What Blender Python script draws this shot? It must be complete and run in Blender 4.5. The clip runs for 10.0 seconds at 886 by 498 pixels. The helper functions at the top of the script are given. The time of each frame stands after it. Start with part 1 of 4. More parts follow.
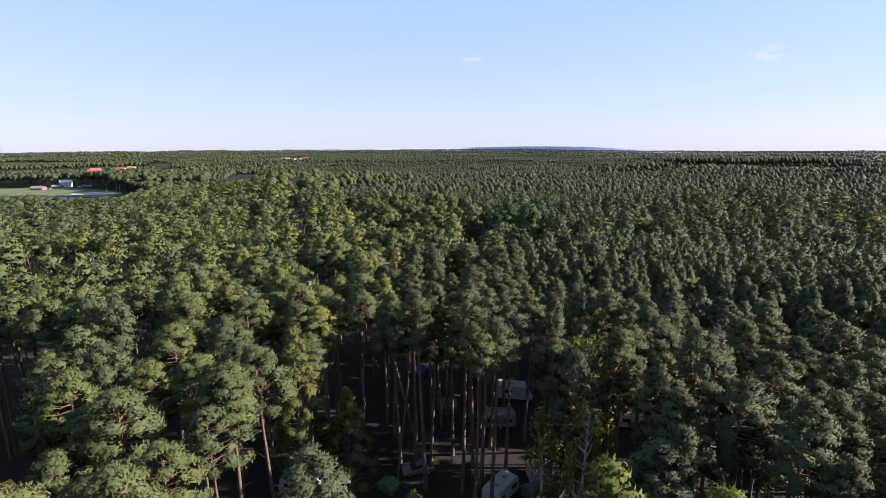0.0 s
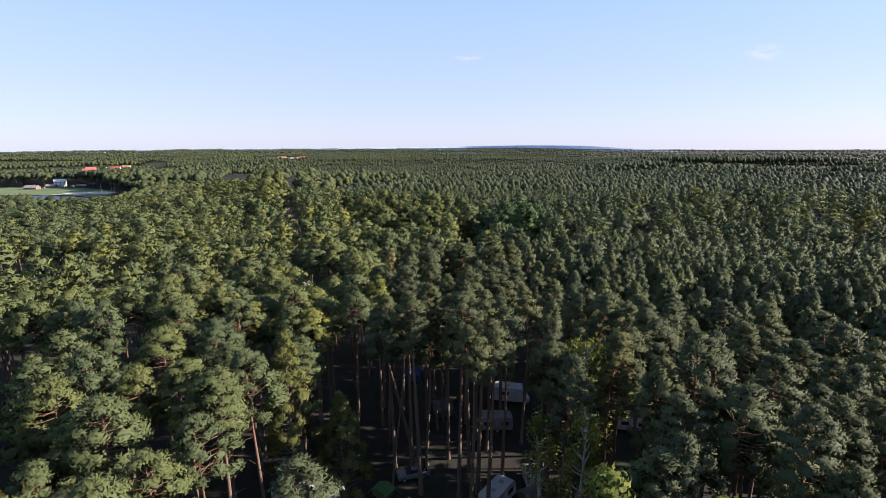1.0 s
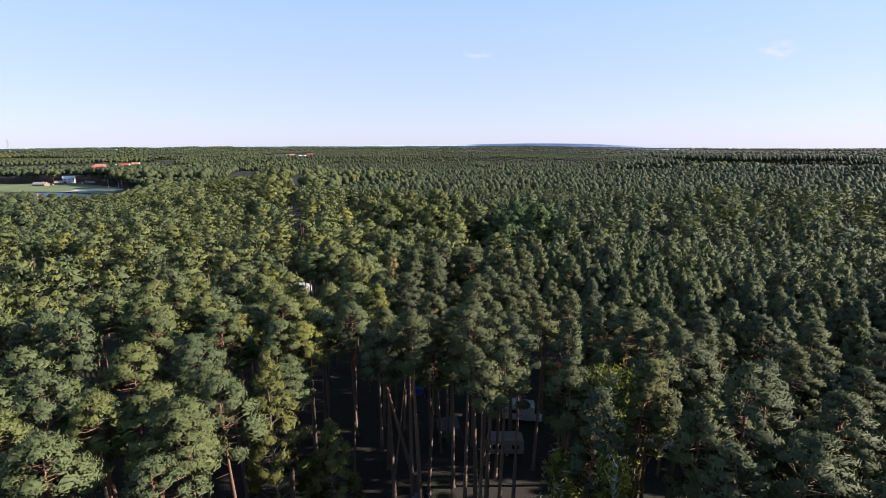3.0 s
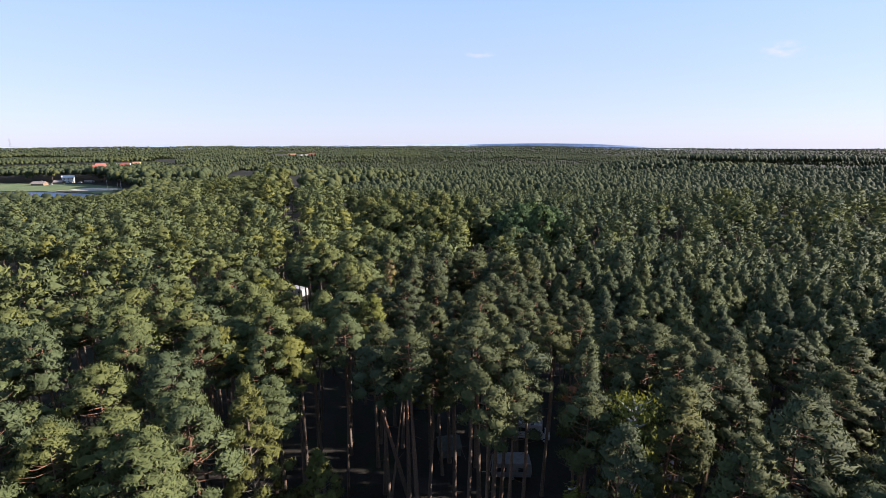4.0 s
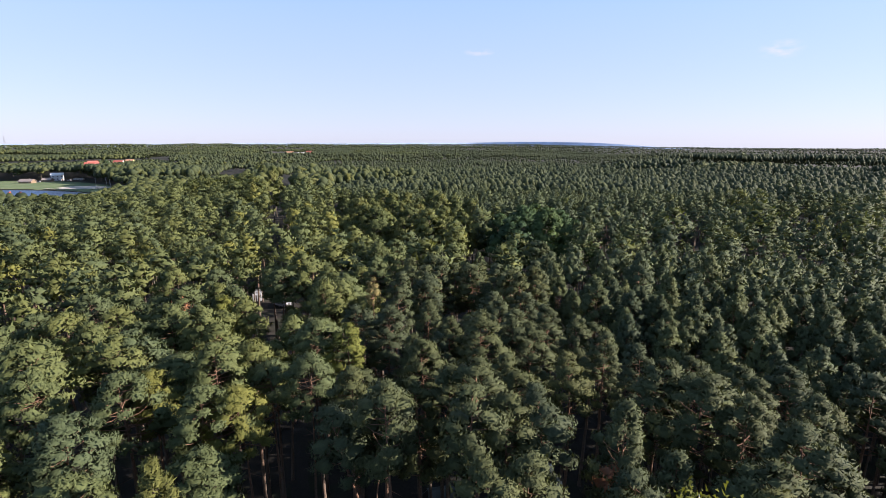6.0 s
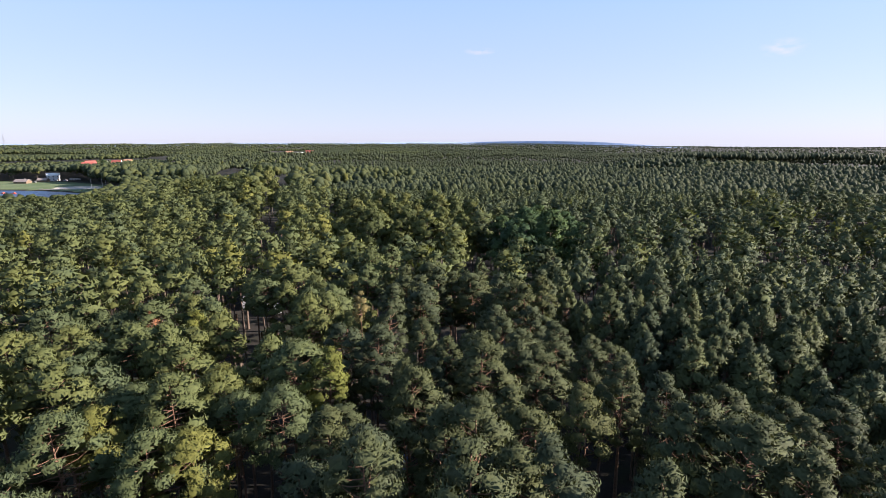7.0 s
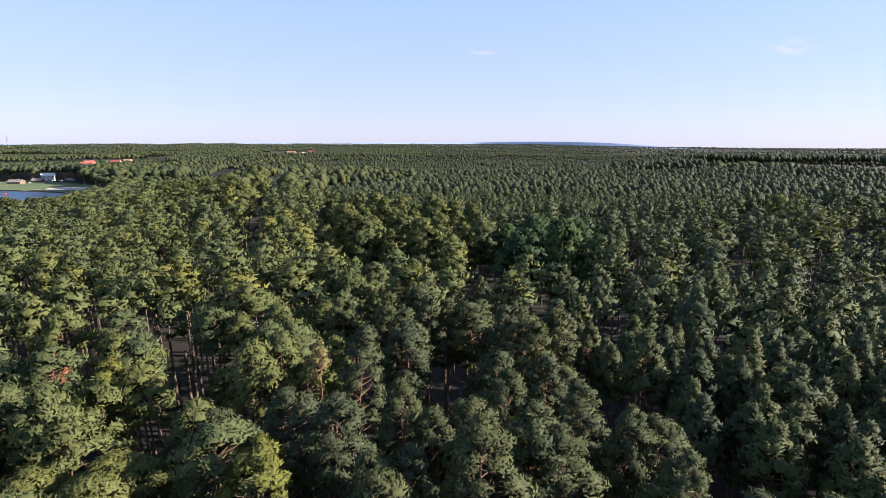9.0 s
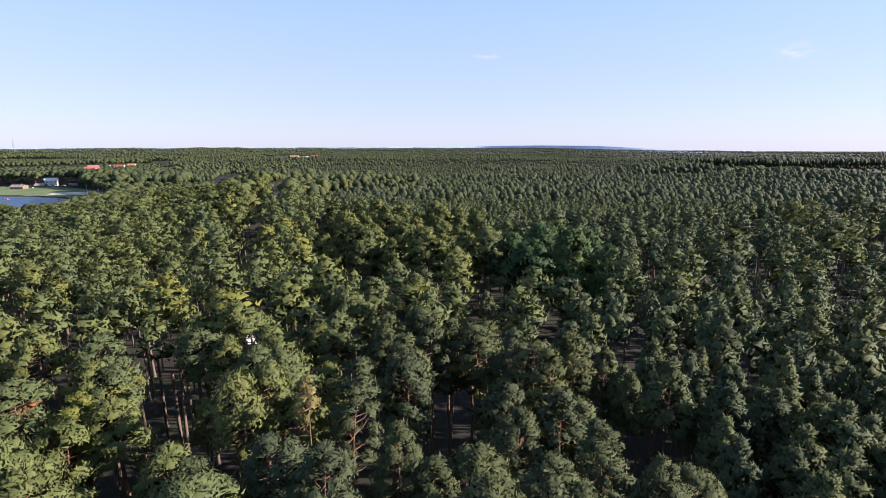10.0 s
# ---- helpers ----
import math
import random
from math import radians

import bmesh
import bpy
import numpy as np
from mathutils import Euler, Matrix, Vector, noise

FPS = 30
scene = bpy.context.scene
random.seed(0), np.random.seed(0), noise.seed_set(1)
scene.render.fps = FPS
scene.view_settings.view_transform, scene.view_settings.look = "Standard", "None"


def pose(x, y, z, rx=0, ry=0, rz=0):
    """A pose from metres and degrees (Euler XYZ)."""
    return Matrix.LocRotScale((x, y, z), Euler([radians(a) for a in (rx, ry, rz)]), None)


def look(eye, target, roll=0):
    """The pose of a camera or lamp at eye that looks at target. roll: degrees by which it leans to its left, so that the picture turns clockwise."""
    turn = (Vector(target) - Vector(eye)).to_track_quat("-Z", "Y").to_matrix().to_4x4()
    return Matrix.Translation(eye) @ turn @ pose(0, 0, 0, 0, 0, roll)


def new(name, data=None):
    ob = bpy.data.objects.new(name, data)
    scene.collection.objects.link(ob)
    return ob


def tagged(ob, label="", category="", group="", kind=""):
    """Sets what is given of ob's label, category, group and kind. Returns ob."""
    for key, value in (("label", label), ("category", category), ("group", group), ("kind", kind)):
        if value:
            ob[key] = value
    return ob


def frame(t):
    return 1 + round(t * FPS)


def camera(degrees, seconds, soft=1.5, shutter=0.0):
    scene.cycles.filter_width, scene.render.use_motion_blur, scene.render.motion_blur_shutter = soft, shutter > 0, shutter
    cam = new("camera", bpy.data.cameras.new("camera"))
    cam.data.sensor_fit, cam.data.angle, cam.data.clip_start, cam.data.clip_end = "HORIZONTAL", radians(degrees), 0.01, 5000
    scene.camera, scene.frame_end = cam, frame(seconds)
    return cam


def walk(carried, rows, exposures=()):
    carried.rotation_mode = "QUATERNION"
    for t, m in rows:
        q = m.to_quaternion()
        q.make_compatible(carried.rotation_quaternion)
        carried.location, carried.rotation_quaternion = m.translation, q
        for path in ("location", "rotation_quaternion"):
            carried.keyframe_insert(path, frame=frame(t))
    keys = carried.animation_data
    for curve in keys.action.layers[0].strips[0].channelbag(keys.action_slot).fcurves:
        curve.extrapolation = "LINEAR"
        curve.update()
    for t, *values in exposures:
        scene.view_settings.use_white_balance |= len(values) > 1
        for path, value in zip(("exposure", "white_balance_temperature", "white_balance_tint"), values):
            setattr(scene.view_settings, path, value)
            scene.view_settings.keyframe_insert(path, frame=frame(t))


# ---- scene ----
cam = camera(86.0, 10.0, 0.85)

PATH = [
    (0, (0.047, 0.753, 42.304), (-0.049, 2.706, 41.88), -0.4),
    (0.5, (0.116, 1.025, 42.384), (0.031, 2.977, 41.959), -0.4),
    (1, (0.223, 1.83, 42.339), (0.139, 3.782, 41.911), -0.4),
    (1.5, (0.278, 3.001, 42.28), (0.192, 4.953, 41.851), -0.3),
    (2, (0.313, 4.451, 42.224), (0.22, 6.402, 41.794), -0.3),
    (2.5, (0.332, 6.175, 42.162), (0.227, 8.125, 41.73), -0.3),
    (2.7, (0.353, 6.877, 42.166), (0.242, 8.825, 41.731), -0.3),
    (3.8, (0.064, 11.937, 41.969), (-0.061, 13.884, 41.532), -0.2),
    (4, (0.052, 12.956, 41.945), (-0.073, 14.904, 41.508), -0.2),
    (4.5, (0.01, 15.604, 41.858), (-0.112, 17.552, 41.419), -0.2),
    (5, (-0.024, 18.368, 41.776), (-0.144, 20.315, 41.336), -0.1),
    (5.5, (-0.032, 21.251, 41.654), (-0.151, 23.198, 41.213), -0.1),
    (5.7, (-0.024, 22.286, 41.631), (-0.143, 24.233, 41.188), 0.0),
    (6.8, (0.081, 29.142, 41.36), (-0.039, 31.089, 40.916), -0.1),
    (7, (0.104, 30.295, 41.323), (-0.018, 32.241, 40.877), -0.1),
    (7.5, (0.213, 33.565, 41.152), (0.084, 35.51, 40.706), -0.1),
    (8, (0.266, 36.891, 41.049), (0.136, 38.836, 40.603), -0.0),
    (8.5, (0.4, 40.216, 40.952), (0.266, 42.161, 40.506), 0.0),
    (9, (0.558, 43.415, 41.052), (0.421, 45.36, 40.608), 0.0),
    (9.5, (0.58, 45.984, 41.331), (0.459, 47.932, 40.893), 0.0),
    (10, (0.296, 47.704, 41.593), (0.144, 49.651, 41.164), -0.1),
]
walk(cam, [(t, look(eye, target, roll)) for t, eye, target, roll in PATH], [(0, 1.56, 6250, 20), (10, 1.56, 6250, 20)])

# ------------------------------------------------------------------ sky, sun
SUN_AZ, SUN_EL = 87.0, 23.5        # degrees clockwise from +y, above the horizon
world = bpy.data.worlds.new("sky")
scene.world = world
world.use_nodes = True
wn, wl = world.node_tree.nodes, world.node_tree.links
sky = wn.new("ShaderNodeTexSky")
sky.sky_type = "NISHITA"
sky.sun_disc = False
sky.sun_elevation = radians(SUN_EL)
sky.sun_rotation = radians(SUN_AZ)
sky.air_density, sky.dust_density, sky.ozone_density, sky.altitude = 1.0, 0.3, 3.0, 100
wn["Background"].inputs["Strength"].default_value = 0.0685
veil = wn.new("ShaderNodeMix")            # thin haze, thickest towards the horizon
veil.data_type = "RGBA"
up_is = wn.new("ShaderNodeTexCoord")
up_z = wn.new("ShaderNodeSeparateXYZ")
wl.new(up_is.outputs["Generated"], up_z.inputs[0])
thick = wn.new("ShaderNodeMapRange")
for slot, value in enumerate((0.2, 0.8, 0.78, 0.32), 1):
    thick.inputs[slot].default_value = value
wl.new(up_z.outputs[2], thick.inputs[0])
wl.new(thick.outputs[0], veil.inputs[0])
tint = wn.new("ShaderNodeMix")            # lilac-white low down, clear blue above
tint.data_type = "RGBA"
tint.inputs[6].default_value, tint.inputs[7].default_value = (3.45, 3.82, 4.75, 1), (2.45, 3.60, 5.00, 1)
rise = wn.new("ShaderNodeMapRange")
rise.inputs[1].default_value, rise.inputs[2].default_value = 0.0, 0.27
wl.new(up_z.outputs[2], rise.inputs[0])
wl.new(rise.outputs[0], tint.inputs[0])
wl.new(tint.outputs[2], veil.inputs[7])
wl.new(sky.outputs["Color"], veil.inputs[6])
wl.new(veil.outputs[2], wn["Background"].inputs["Color"])

sun = new("sun", bpy.data.lights.new("sun", "SUN"))
sun.data.energy, sun.data.angle, sun.data.color = 5.0, radians(0.55), (1.0, 0.9, 0.74)
sun_to = Vector((math.sin(radians(SUN_AZ)) * math.cos(radians(SUN_EL)), math.cos(radians(SUN_AZ)) * math.cos(radians(SUN_EL)), math.sin(radians(SUN_EL))))
sun.matrix_world = look(sun_to * 200, (0, 0, 0))


# ------------------------------------------------------------------ materials
def material(name, rough=0.8, metal=0.0):
    m = bpy.data.materials.new(name)
    m.use_nodes = True
    n, l = m.node_tree.nodes, m.node_tree.links
    b = n["Principled BSDF"]
    b.inputs["Roughness"].default_value = rough
    b.inputs["Metallic"].default_value = metal
    b.inputs["Specular IOR Level"].default_value = 0.3
    return m, n, l, b


def ramp(n, stops):
    r = n.new("ShaderNodeValToRGB")
    e = r.color_ramp.elements
    while len(e) < len(stops):
        e.new(0.5)
    for k, (p, c) in zip(e, stops):
        k.position, k.color = p, (*c, 1)
    return r


def noise_tex(n, l, scale, detail=4.0, coord="Object", rough=0.55):
    c = n.new("ShaderNodeTexCoord")
    t = n.new("ShaderNodeTexNoise")
    t.inputs["Scale"].default_value, t.inputs["Detail"].default_value, t.inputs["Roughness"].default_value = scale, detail, rough
    l.new(c.outputs[coord], t.inputs["Vector"])
    return t


def mixed(n, l, a, b, fac=0.5, kind="MIX"):
    m = n.new("ShaderNodeMix")
    m.data_type, m.blend_type = "RGBA", kind
    for slot, v in ((0, fac), (6, a), (7, b)):
        if isinstance(v, (int, float)):
            m.inputs[slot].default_value = v
        elif isinstance(v, tuple):
            m.inputs[slot].default_value = (*v, 1)
        else:
            l.new(v, m.inputs[slot])
    return m.outputs[2]


def surface(name, stops, scale=3.0, fine=40.0, rough=0.8, metal=0.0, bump=0.3, bump_dist=0.01, coord="Object"):
    """A surface whose colour wanders along stops at one scale, with fine grain and relief at another."""
    m, n, l, b = material(name, rough, metal)
    big, small = noise_tex(n, l, scale, 5, coord), noise_tex(n, l, fine, 3, coord)
    r = ramp(n, stops)
    l.new(big.outputs[0], r.inputs[0])
    g = ramp(n, [(0.3, (0.75, 0.75, 0.75)), (0.7, (1.15, 1.15, 1.15))])
    l.new(small.outputs[0], g.inputs[0])
    l.new(mixed(n, l, r.outputs[0], g.outputs[0], 1.0, "MULTIPLY"), b.inputs["Base Color"])
    if bump:
        k = n.new("ShaderNodeBump")
        k.inputs["Strength"].default_value, k.inputs["Distance"].default_value = bump, bump_dist
        l.new(small.outputs[0], k.inputs["Height"])
        l.new(k.outputs[0], b.inputs["Normal"])
    return m


def foliage(name, stops, own, translucent=0.12, rough=0.75):
    """Leaves or needles. own: the tone comes from the object (a tree), else from the attribute that each far tree carries."""
    m, n, l, b = material(name, rough)
    b.inputs["Specular IOR Level"].default_value = 0.12
    if own:
        i = n.new("ShaderNodeObjectInfo")
        tone = i.outputs["Random"]
    else:
        i = n.new("ShaderNodeAttribute")
        i.attribute_name = "tone"
        tone = i.outputs["Fac"]
    r = ramp(n, stops)
    l.new(tone, r.inputs[0])
    g = n.new("ShaderNodeNewGeometry")
    v = ramp(n, [(0.0, (0.80, 0.82, 0.80)), (0.5, (1.0, 1.0, 1.0)), (1.0, (1.2, 1.18, 1.1))] if own else [(0.0, (0.84, 0.85, 0.84)), (1.0, (1.16, 1.15, 1.1))])
    l.new(g.outputs["Random Per Island"], v.inputs[0])
    col = mixed(n, l, r.outputs[0], v.outputs[0], 1.0, "MULTIPLY")
    l.new(col, b.inputs["Base Color"])
    t = n.new("ShaderNodeBsdfTranslucent")
    l.new(mixed(n, l, col, (1.0, 1.0, 0.55), 1.0, "MULTIPLY"), t.inputs["Color"])
    mix = n.new("ShaderNodeMixShader")
    mix.inputs[0].default_value = translucent
    l.new(b.outputs[0], mix.inputs[1])
    l.new(t.outputs[0], mix.inputs[2])
    l.new(mix.outputs[0], n["Material Output"].inputs["Surface"])
    return m


PINE = [(0.0, (0.057, 0.075, 0.038)), (0.35, (0.072, 0.089, 0.038)), (0.7, (0.084, 0.098, 0.036)), (0.95, (0.095, 0.105, 0.035)), (1.0, (0.113, 0.116, 0.031))]
YOUNG = [(0.0, (0.053, 0.070, 0.040)), (0.5, (0.065, 0.082, 0.041)), (1.0, (0.081, 0.095, 0.040))]
OAK = [(0.0, (0.034, 0.062, 0.030)), (0.5, (0.044, 0.076, 0.032)), (1.0, (0.058, 0.090, 0.034))]
OLIVE = [(0.0, (0.070, 0.086, 0.034)), (0.5, (0.090, 0.104, 0.037)), (1.0, (0.112, 0.118, 0.040))]
LIME = [(0.0, (0.100, 0.128, 0.030)), (1.0, (0.140, 0.150, 0.034))]
needles = foliage("pine_needles", PINE, True)
# darker, bluer copy of PINE: shade of the east and camp pines put in
SHADED_PINE = [(p, tuple((u + v) / 2 for u, v in zip(c, (0.044, 0.052, 0.032)))) for p, c in PINE]
shaded_needles = foliage("shaded_pine_needles", SHADED_PINE, True)
needles_far = foliage("pine_needles_far", PINE, False)
SELF_SHADE = 0.67        # shade between single sprays, put into the colour of closed far crowns
pine_mass = foliage("pine_crowns_far", [(p, tuple(v * SELF_SHADE for v in c)) for p, c in PINE], False)
young_mass = foliage("young_pine_crowns_far", [(p, tuple(v * SELF_SHADE for v in c)) for p, c in YOUNG], False)
leaf_mass = foliage("broadleaf_crowns_far", [(p, tuple(v * SELF_SHADE for v in c)) for p, c in OLIVE], False)
young_needles = foliage("young_pine_needles", YOUNG, True)
young_far = foliage("young_pine_needles_far", YOUNG, False)
spruce_needles = foliage("spruce_needles", [(0.0, (0.086, 0.092, 0.029)), (1.0, (0.104, 0.108, 0.032))], True, 0.15)
oak_leaves = foliage("oak_leaves", OAK, True, 0.2)
olive_leaves = foliage("olive_leaves", OLIVE, True, 0.2)
olive_far = foliage("olive_leaves_far", OLIVE, False, 0.3)
lime_leaves = foliage("maple_leaves", LIME, True, 0.35)
birch_leaves = foliage("birch_leaves", [(0.0, (0.125, 0.150, 0.034)), (1.0, (0.185, 0.180, 0.044))], True, 0.35)
dead_needles = foliage("dead_needles", [(0.0, (0.17, 0.075, 0.04)), (1.0, (0.21, 0.095, 0.05))], True, 0.2)


def bark(name, low, high, start, end):
    """Bark that turns from low to high colour with its height above the foot of the tree, as pine bark does."""
    m, n, l, b = material(name, 0.9)
    c = n.new("ShaderNodeTexCoord")
    s = n.new("ShaderNodeSeparateXYZ")
    l.new(c.outputs["Object"], s.inputs[0])
    wob = noise_tex(n, l, 0.7, 4)
    k = n.new("ShaderNodeMath")
    k.operation = "MULTIPLY_ADD"
    k.inputs[1].default_value = 3.0
    l.new(wob.outputs[0], k.inputs[0])
    l.new(s.outputs[2], k.inputs[2])
    r = n.new("ShaderNodeMapRange")
    r.inputs[1].default_value, r.inputs[2].default_value = start + 1.5, end + 1.5
    l.new(k.outputs[0], r.inputs[0])
    fine = noise_tex(n, l, 9.0, 4)
    g = ramp(n, [(0.3, (0.6, 0.6, 0.6)), (0.7, (1.3, 1.3, 1.3))])
    l.new(fine.outputs[0], g.inputs[0])
    l.new(mixed(n, l, mixed(n, l, low, high, r.outputs[0]), g.outputs[0], 1.0, "MULTIPLY"), b.inputs["Base Color"])
    u = n.new("ShaderNodeBump")
    u.inputs["Strength"].default_value, u.inputs["Distance"].default_value = 0.7, 0.03
    l.new(fine.outputs[0], u.inputs["Height"])
    l.new(u.outputs[0], b.inputs["Normal"])
    return m


pine_bark = bark("pine_bark", (0.115, 0.085, 0.066), (0.15, 0.085, 0.055), 7.0, 15.0)
grey_bark = bark("grey_bark", (0.10, 0.085, 0.07), (0.14, 0.115, 0.09), 2.0, 12.0)
white_bark = bark("birch_bark", (0.22, 0.21, 0.20), (0.36, 0.35, 0.33), 1.0, 4.0)


# ------------------------------------------------------------------ ground
def smooth(a, b, v):
    t = np.clip((v - a) / (b - a), 0, 1)
    return t * t * (3 - 2 * t)


def value_noise(x, y, size, seed=0):
    """Smooth noise from 0 to 1 whose lumps are about size metres wide."""
    u, v = np.asarray(x, float) / size, np.asarray(y, float) / size
    i, j = np.floor(u).astype(np.int64), np.floor(v).astype(np.int64)
    f, g = u - i, v - j
    f, g = f * f * (3 - 2 * f), g * g * (3 - 2 * g)

    def h(a, b):
        k = (a * 374761393 + b * 668265263 + seed * 1442695041) & 0x7FFFFFFF
        k = ((k ^ (k >> 13)) * 1274126177) & 0x7FFFFFFF
        return ((k ^ (k >> 16)) & 0xFFFF) / 65535.0
    return (h(i, j) * (1 - f) + h(i + 1, j) * f) * (1 - g) + (h(i, j + 1) * (1 - f) + h(i + 1, j + 1) * f) * g


LAKE = (-412.0, 322.0, 150.0, 98.0)     # centre and half-axes


def lake_at(x, y):
    return ((x - LAKE[0]) / LAKE[2]) ** 2 + ((y - LAKE[1]) / LAKE[3]) ** 2


def ground_at(x, y):
    """The height of the ground."""
    x, y = np.asarray(x, float), np.asarray(y, float)
    d = np.hypot(x, y)
    z = 3.5 * smooth(200, 520, d) * (value_noise(x, y, 210, 3) - 0.5)
    z = z + smooth(100, 260, x) * smooth(180, 300, y) * 3.5 * (1 - smooth(450, 800, d))
    z = z + 4.0 * smooth(508, 526, y) * smooth(170, 200, x) * (1 - smooth(420, 600, x)) * (1 - smooth(620, 900, y))
    z = z + smooth(1300, 3600, d) * (value_noise(x, y, 900, 5) - 0.55) * 16
    z = z - smooth(950, 1700, d) * smooth(0.05, 0.5, x / (d + 1.0)) * 34
    flat = 1 - smooth(1.0, 2.2, lake_at(x, y))
    z = z * (1 - flat) - 2.6 * (1 - smooth(0.85, 1.1, lake_at(x, y)))
    return z


def mesh_from(name, verts, faces, mats, tone=None, mat_ids=None, normals=None):
    """A mesh from arrays: verts (n, 3), faces (m, 3 or 4)."""
    me = bpy.data.meshes.new(name)
    verts, faces = np.asarray(verts, np.float32), np.asarray(faces, np.int32)
    me.vertices.add(len(verts))
    me.vertices.foreach_set("co", verts.ravel())
    k = faces.shape[1]
    me.loops.add(faces.size)
    me.loops.foreach_set("vertex_index", faces.ravel())
    me.polygons.add(len(faces))
    me.polygons.foreach_set("loop_start", np.arange(0, faces.size, k, dtype=np.int32))
    if mat_ids is not None:
        me.polygons.foreach_set("material_index", np.asarray(mat_ids, np.int32))
    if tone is not None:
        me.attributes.new("tone", "FLOAT", "POINT").data.foreach_set("value", np.asarray(tone, np.float32))
    for m in mats:
        me.materials.append(m)
    me.update(calc_edges=True)
    if normals is not None:
        me.normals_split_custom_set_from_vertices(np.asarray(normals, np.float32))
    return me


def spread(lo, hi, near, steps):
    """Values from lo to hi, close together round near."""
    a = np.sinh(np.linspace(np.arcsinh((lo - near) / 60), np.arcsinh((hi - near) / 60), steps)) * 60 + near
    return a


gx, gy = spread(-6000, 6000, 0, 190), spread(-3000, 6500, 60, 190)
lx = np.linspace(-590, -250, 60)
ly = np.linspace(205, 520, 55)
gx, gy = np.unique(np.concatenate([gx, lx])), np.unique(np.concatenate([gy, ly]))
GX, GY = np.meshgrid(gx, gy)
gv = np.stack([GX.ravel(), GY.ravel(), ground_at(GX.ravel(), GY.ravel())], 1)
w = len(gx)
i0 = (np.arange(len(gy) - 1)[:, None] * w + np.arange(w - 1)[None, :]).ravel()
# darker than needle litter: shade under the crowns is put into the colour
floor_mat = surface("shaded_forest_floor", [(0.3, (0.018, 0.016, 0.013)), (0.5, (0.025, 0.021, 0.017)), (0.62, (0.021, 0.025, 0.013)), (0.75, (0.040, 0.034, 0.027))],
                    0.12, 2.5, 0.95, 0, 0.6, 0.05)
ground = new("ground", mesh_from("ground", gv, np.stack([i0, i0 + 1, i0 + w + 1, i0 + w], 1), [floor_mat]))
for p in ground.data.polygons:
    p.use_smooth = True
tagged(ground, "brown forest floor of needles, moss and bare soil", "ground", kind="structure")


# ------------------------------------------------------------------ trees: shapes
def unit(v):
    return v / np.maximum(np.linalg.norm(v, axis=1, keepdims=True), 1e-9)


def with_normals(tri, normal):
    """Triangles' corners with the normal by which each triangle is shaded: six columns."""
    return np.column_stack([tri, np.repeat(unit(normal), 3, 0)])


def blades(rng, at, way, length, width, normal):
    """One thin triangle a blade, from at along way."""
    n = len(at)
    side = unit(np.cross(way, rng.normal(size=(n, 3))))
    length = length * rng.uniform(0.65, 1.3, (n, 1))
    width = width * rng.uniform(0.7, 1.3, (n, 1))
    root = at - way * length * 0.35
    face = np.cross(side, way)
    side = np.where((face * normal).sum(1, keepdims=True) > 0, -side, side)
    return with_normals(np.stack([root + side * width * 0.5, root - side * width * 0.5, at + way * length * 0.65], 1).reshape(-1, 3), normal)


def slips(rng, p, face, along, length, width):
    """One pointed triangle at each place, lying in the plane across face and pointing along."""
    side = unit(np.cross(face, along))
    k = rng.uniform(0.65, 1.3, (len(p), 1))
    return np.stack([p - along * length * k * 0.4 + side * width * k * 0.5, p - along * length * k * 0.4 - side * width * k * 0.5, p + along * length * k * 0.6], 1).reshape(-1, 3)


def ball_faces(fine):
    """Corners of the triangles of a small ball: eight of them, or twenty."""
    if not fine:
        v = np.array([(1, 0, 0), (-1, 0, 0), (0, 1, 0), (0, -1, 0), (0, 0, 1), (0, 0, -1)], float)
        f = [(a, b, c) for a in (0, 1) for b in (2, 3) for c in (4, 5)]
    else:
        g = 1.618
        v = unit(np.array([(-1, g, 0), (1, g, 0), (-1, -g, 0), (1, -g, 0), (0, -1, g), (0, 1, g), (0, -1, -g), (0, 1, -g), (g, 0, -1), (g, 0, 1), (-g, 0, -1), (-g, 0, 1)], float))
        f = [(i, j, k) for i in range(12) for j in range(i + 1, 12) for k in range(j + 1, 12)
             if max(np.linalg.norm(v[i] - v[j]), np.linalg.norm(v[j] - v[k]), np.linalg.norm(v[i] - v[k])) < 1.2]
    return v, np.array([t if np.dot(np.cross(v[t[1]] - v[t[0]], v[t[2]] - v[t[0]]), v[t[0]] + v[t[1]] + v[t[2]]) > 0 else t[::-1] for t in f])


def tube(path, radii, sides):
    """A tapered round bar along a path of points: verts and triangles."""
    path, radii = np.asarray(path, float), np.asarray(radii, float)
    ahead = unit(np.gradient(path, axis=0))
    ref = np.array([1.0, 0.13, 0.0]) if abs(ahead[0, 2]) > 0.7 else np.array([0, 0, 1.0])
    a = unit(np.cross(ahead, ref))
    b = np.cross(ahead, a)
    ang = np.arange(sides) * 2 * np.pi / sides
    ring = path[:, None] + radii[:, None, None] * (a[:, None] * np.cos(ang)[None, :, None] + b[:, None] * np.sin(ang)[None, :, None])
    f = []
    for k in range(len(path) - 1):
        for s in range(sides):
            p, q, r, t = k * sides + s, k * sides + (s + 1) % sides, (k + 1) * sides + (s + 1) % sides, (k + 1) * sides + s
            f += [(p, q, r), (p, r, t)]
    return ring.reshape(-1, 3), np.array(f)


def joined(pieces):
    v, f, base = [], [], 0
    for a, b in pieces:
        v.append(a)
        f.append(b + base)
        base += len(a)
    return np.concatenate(v), np.concatenate(f)


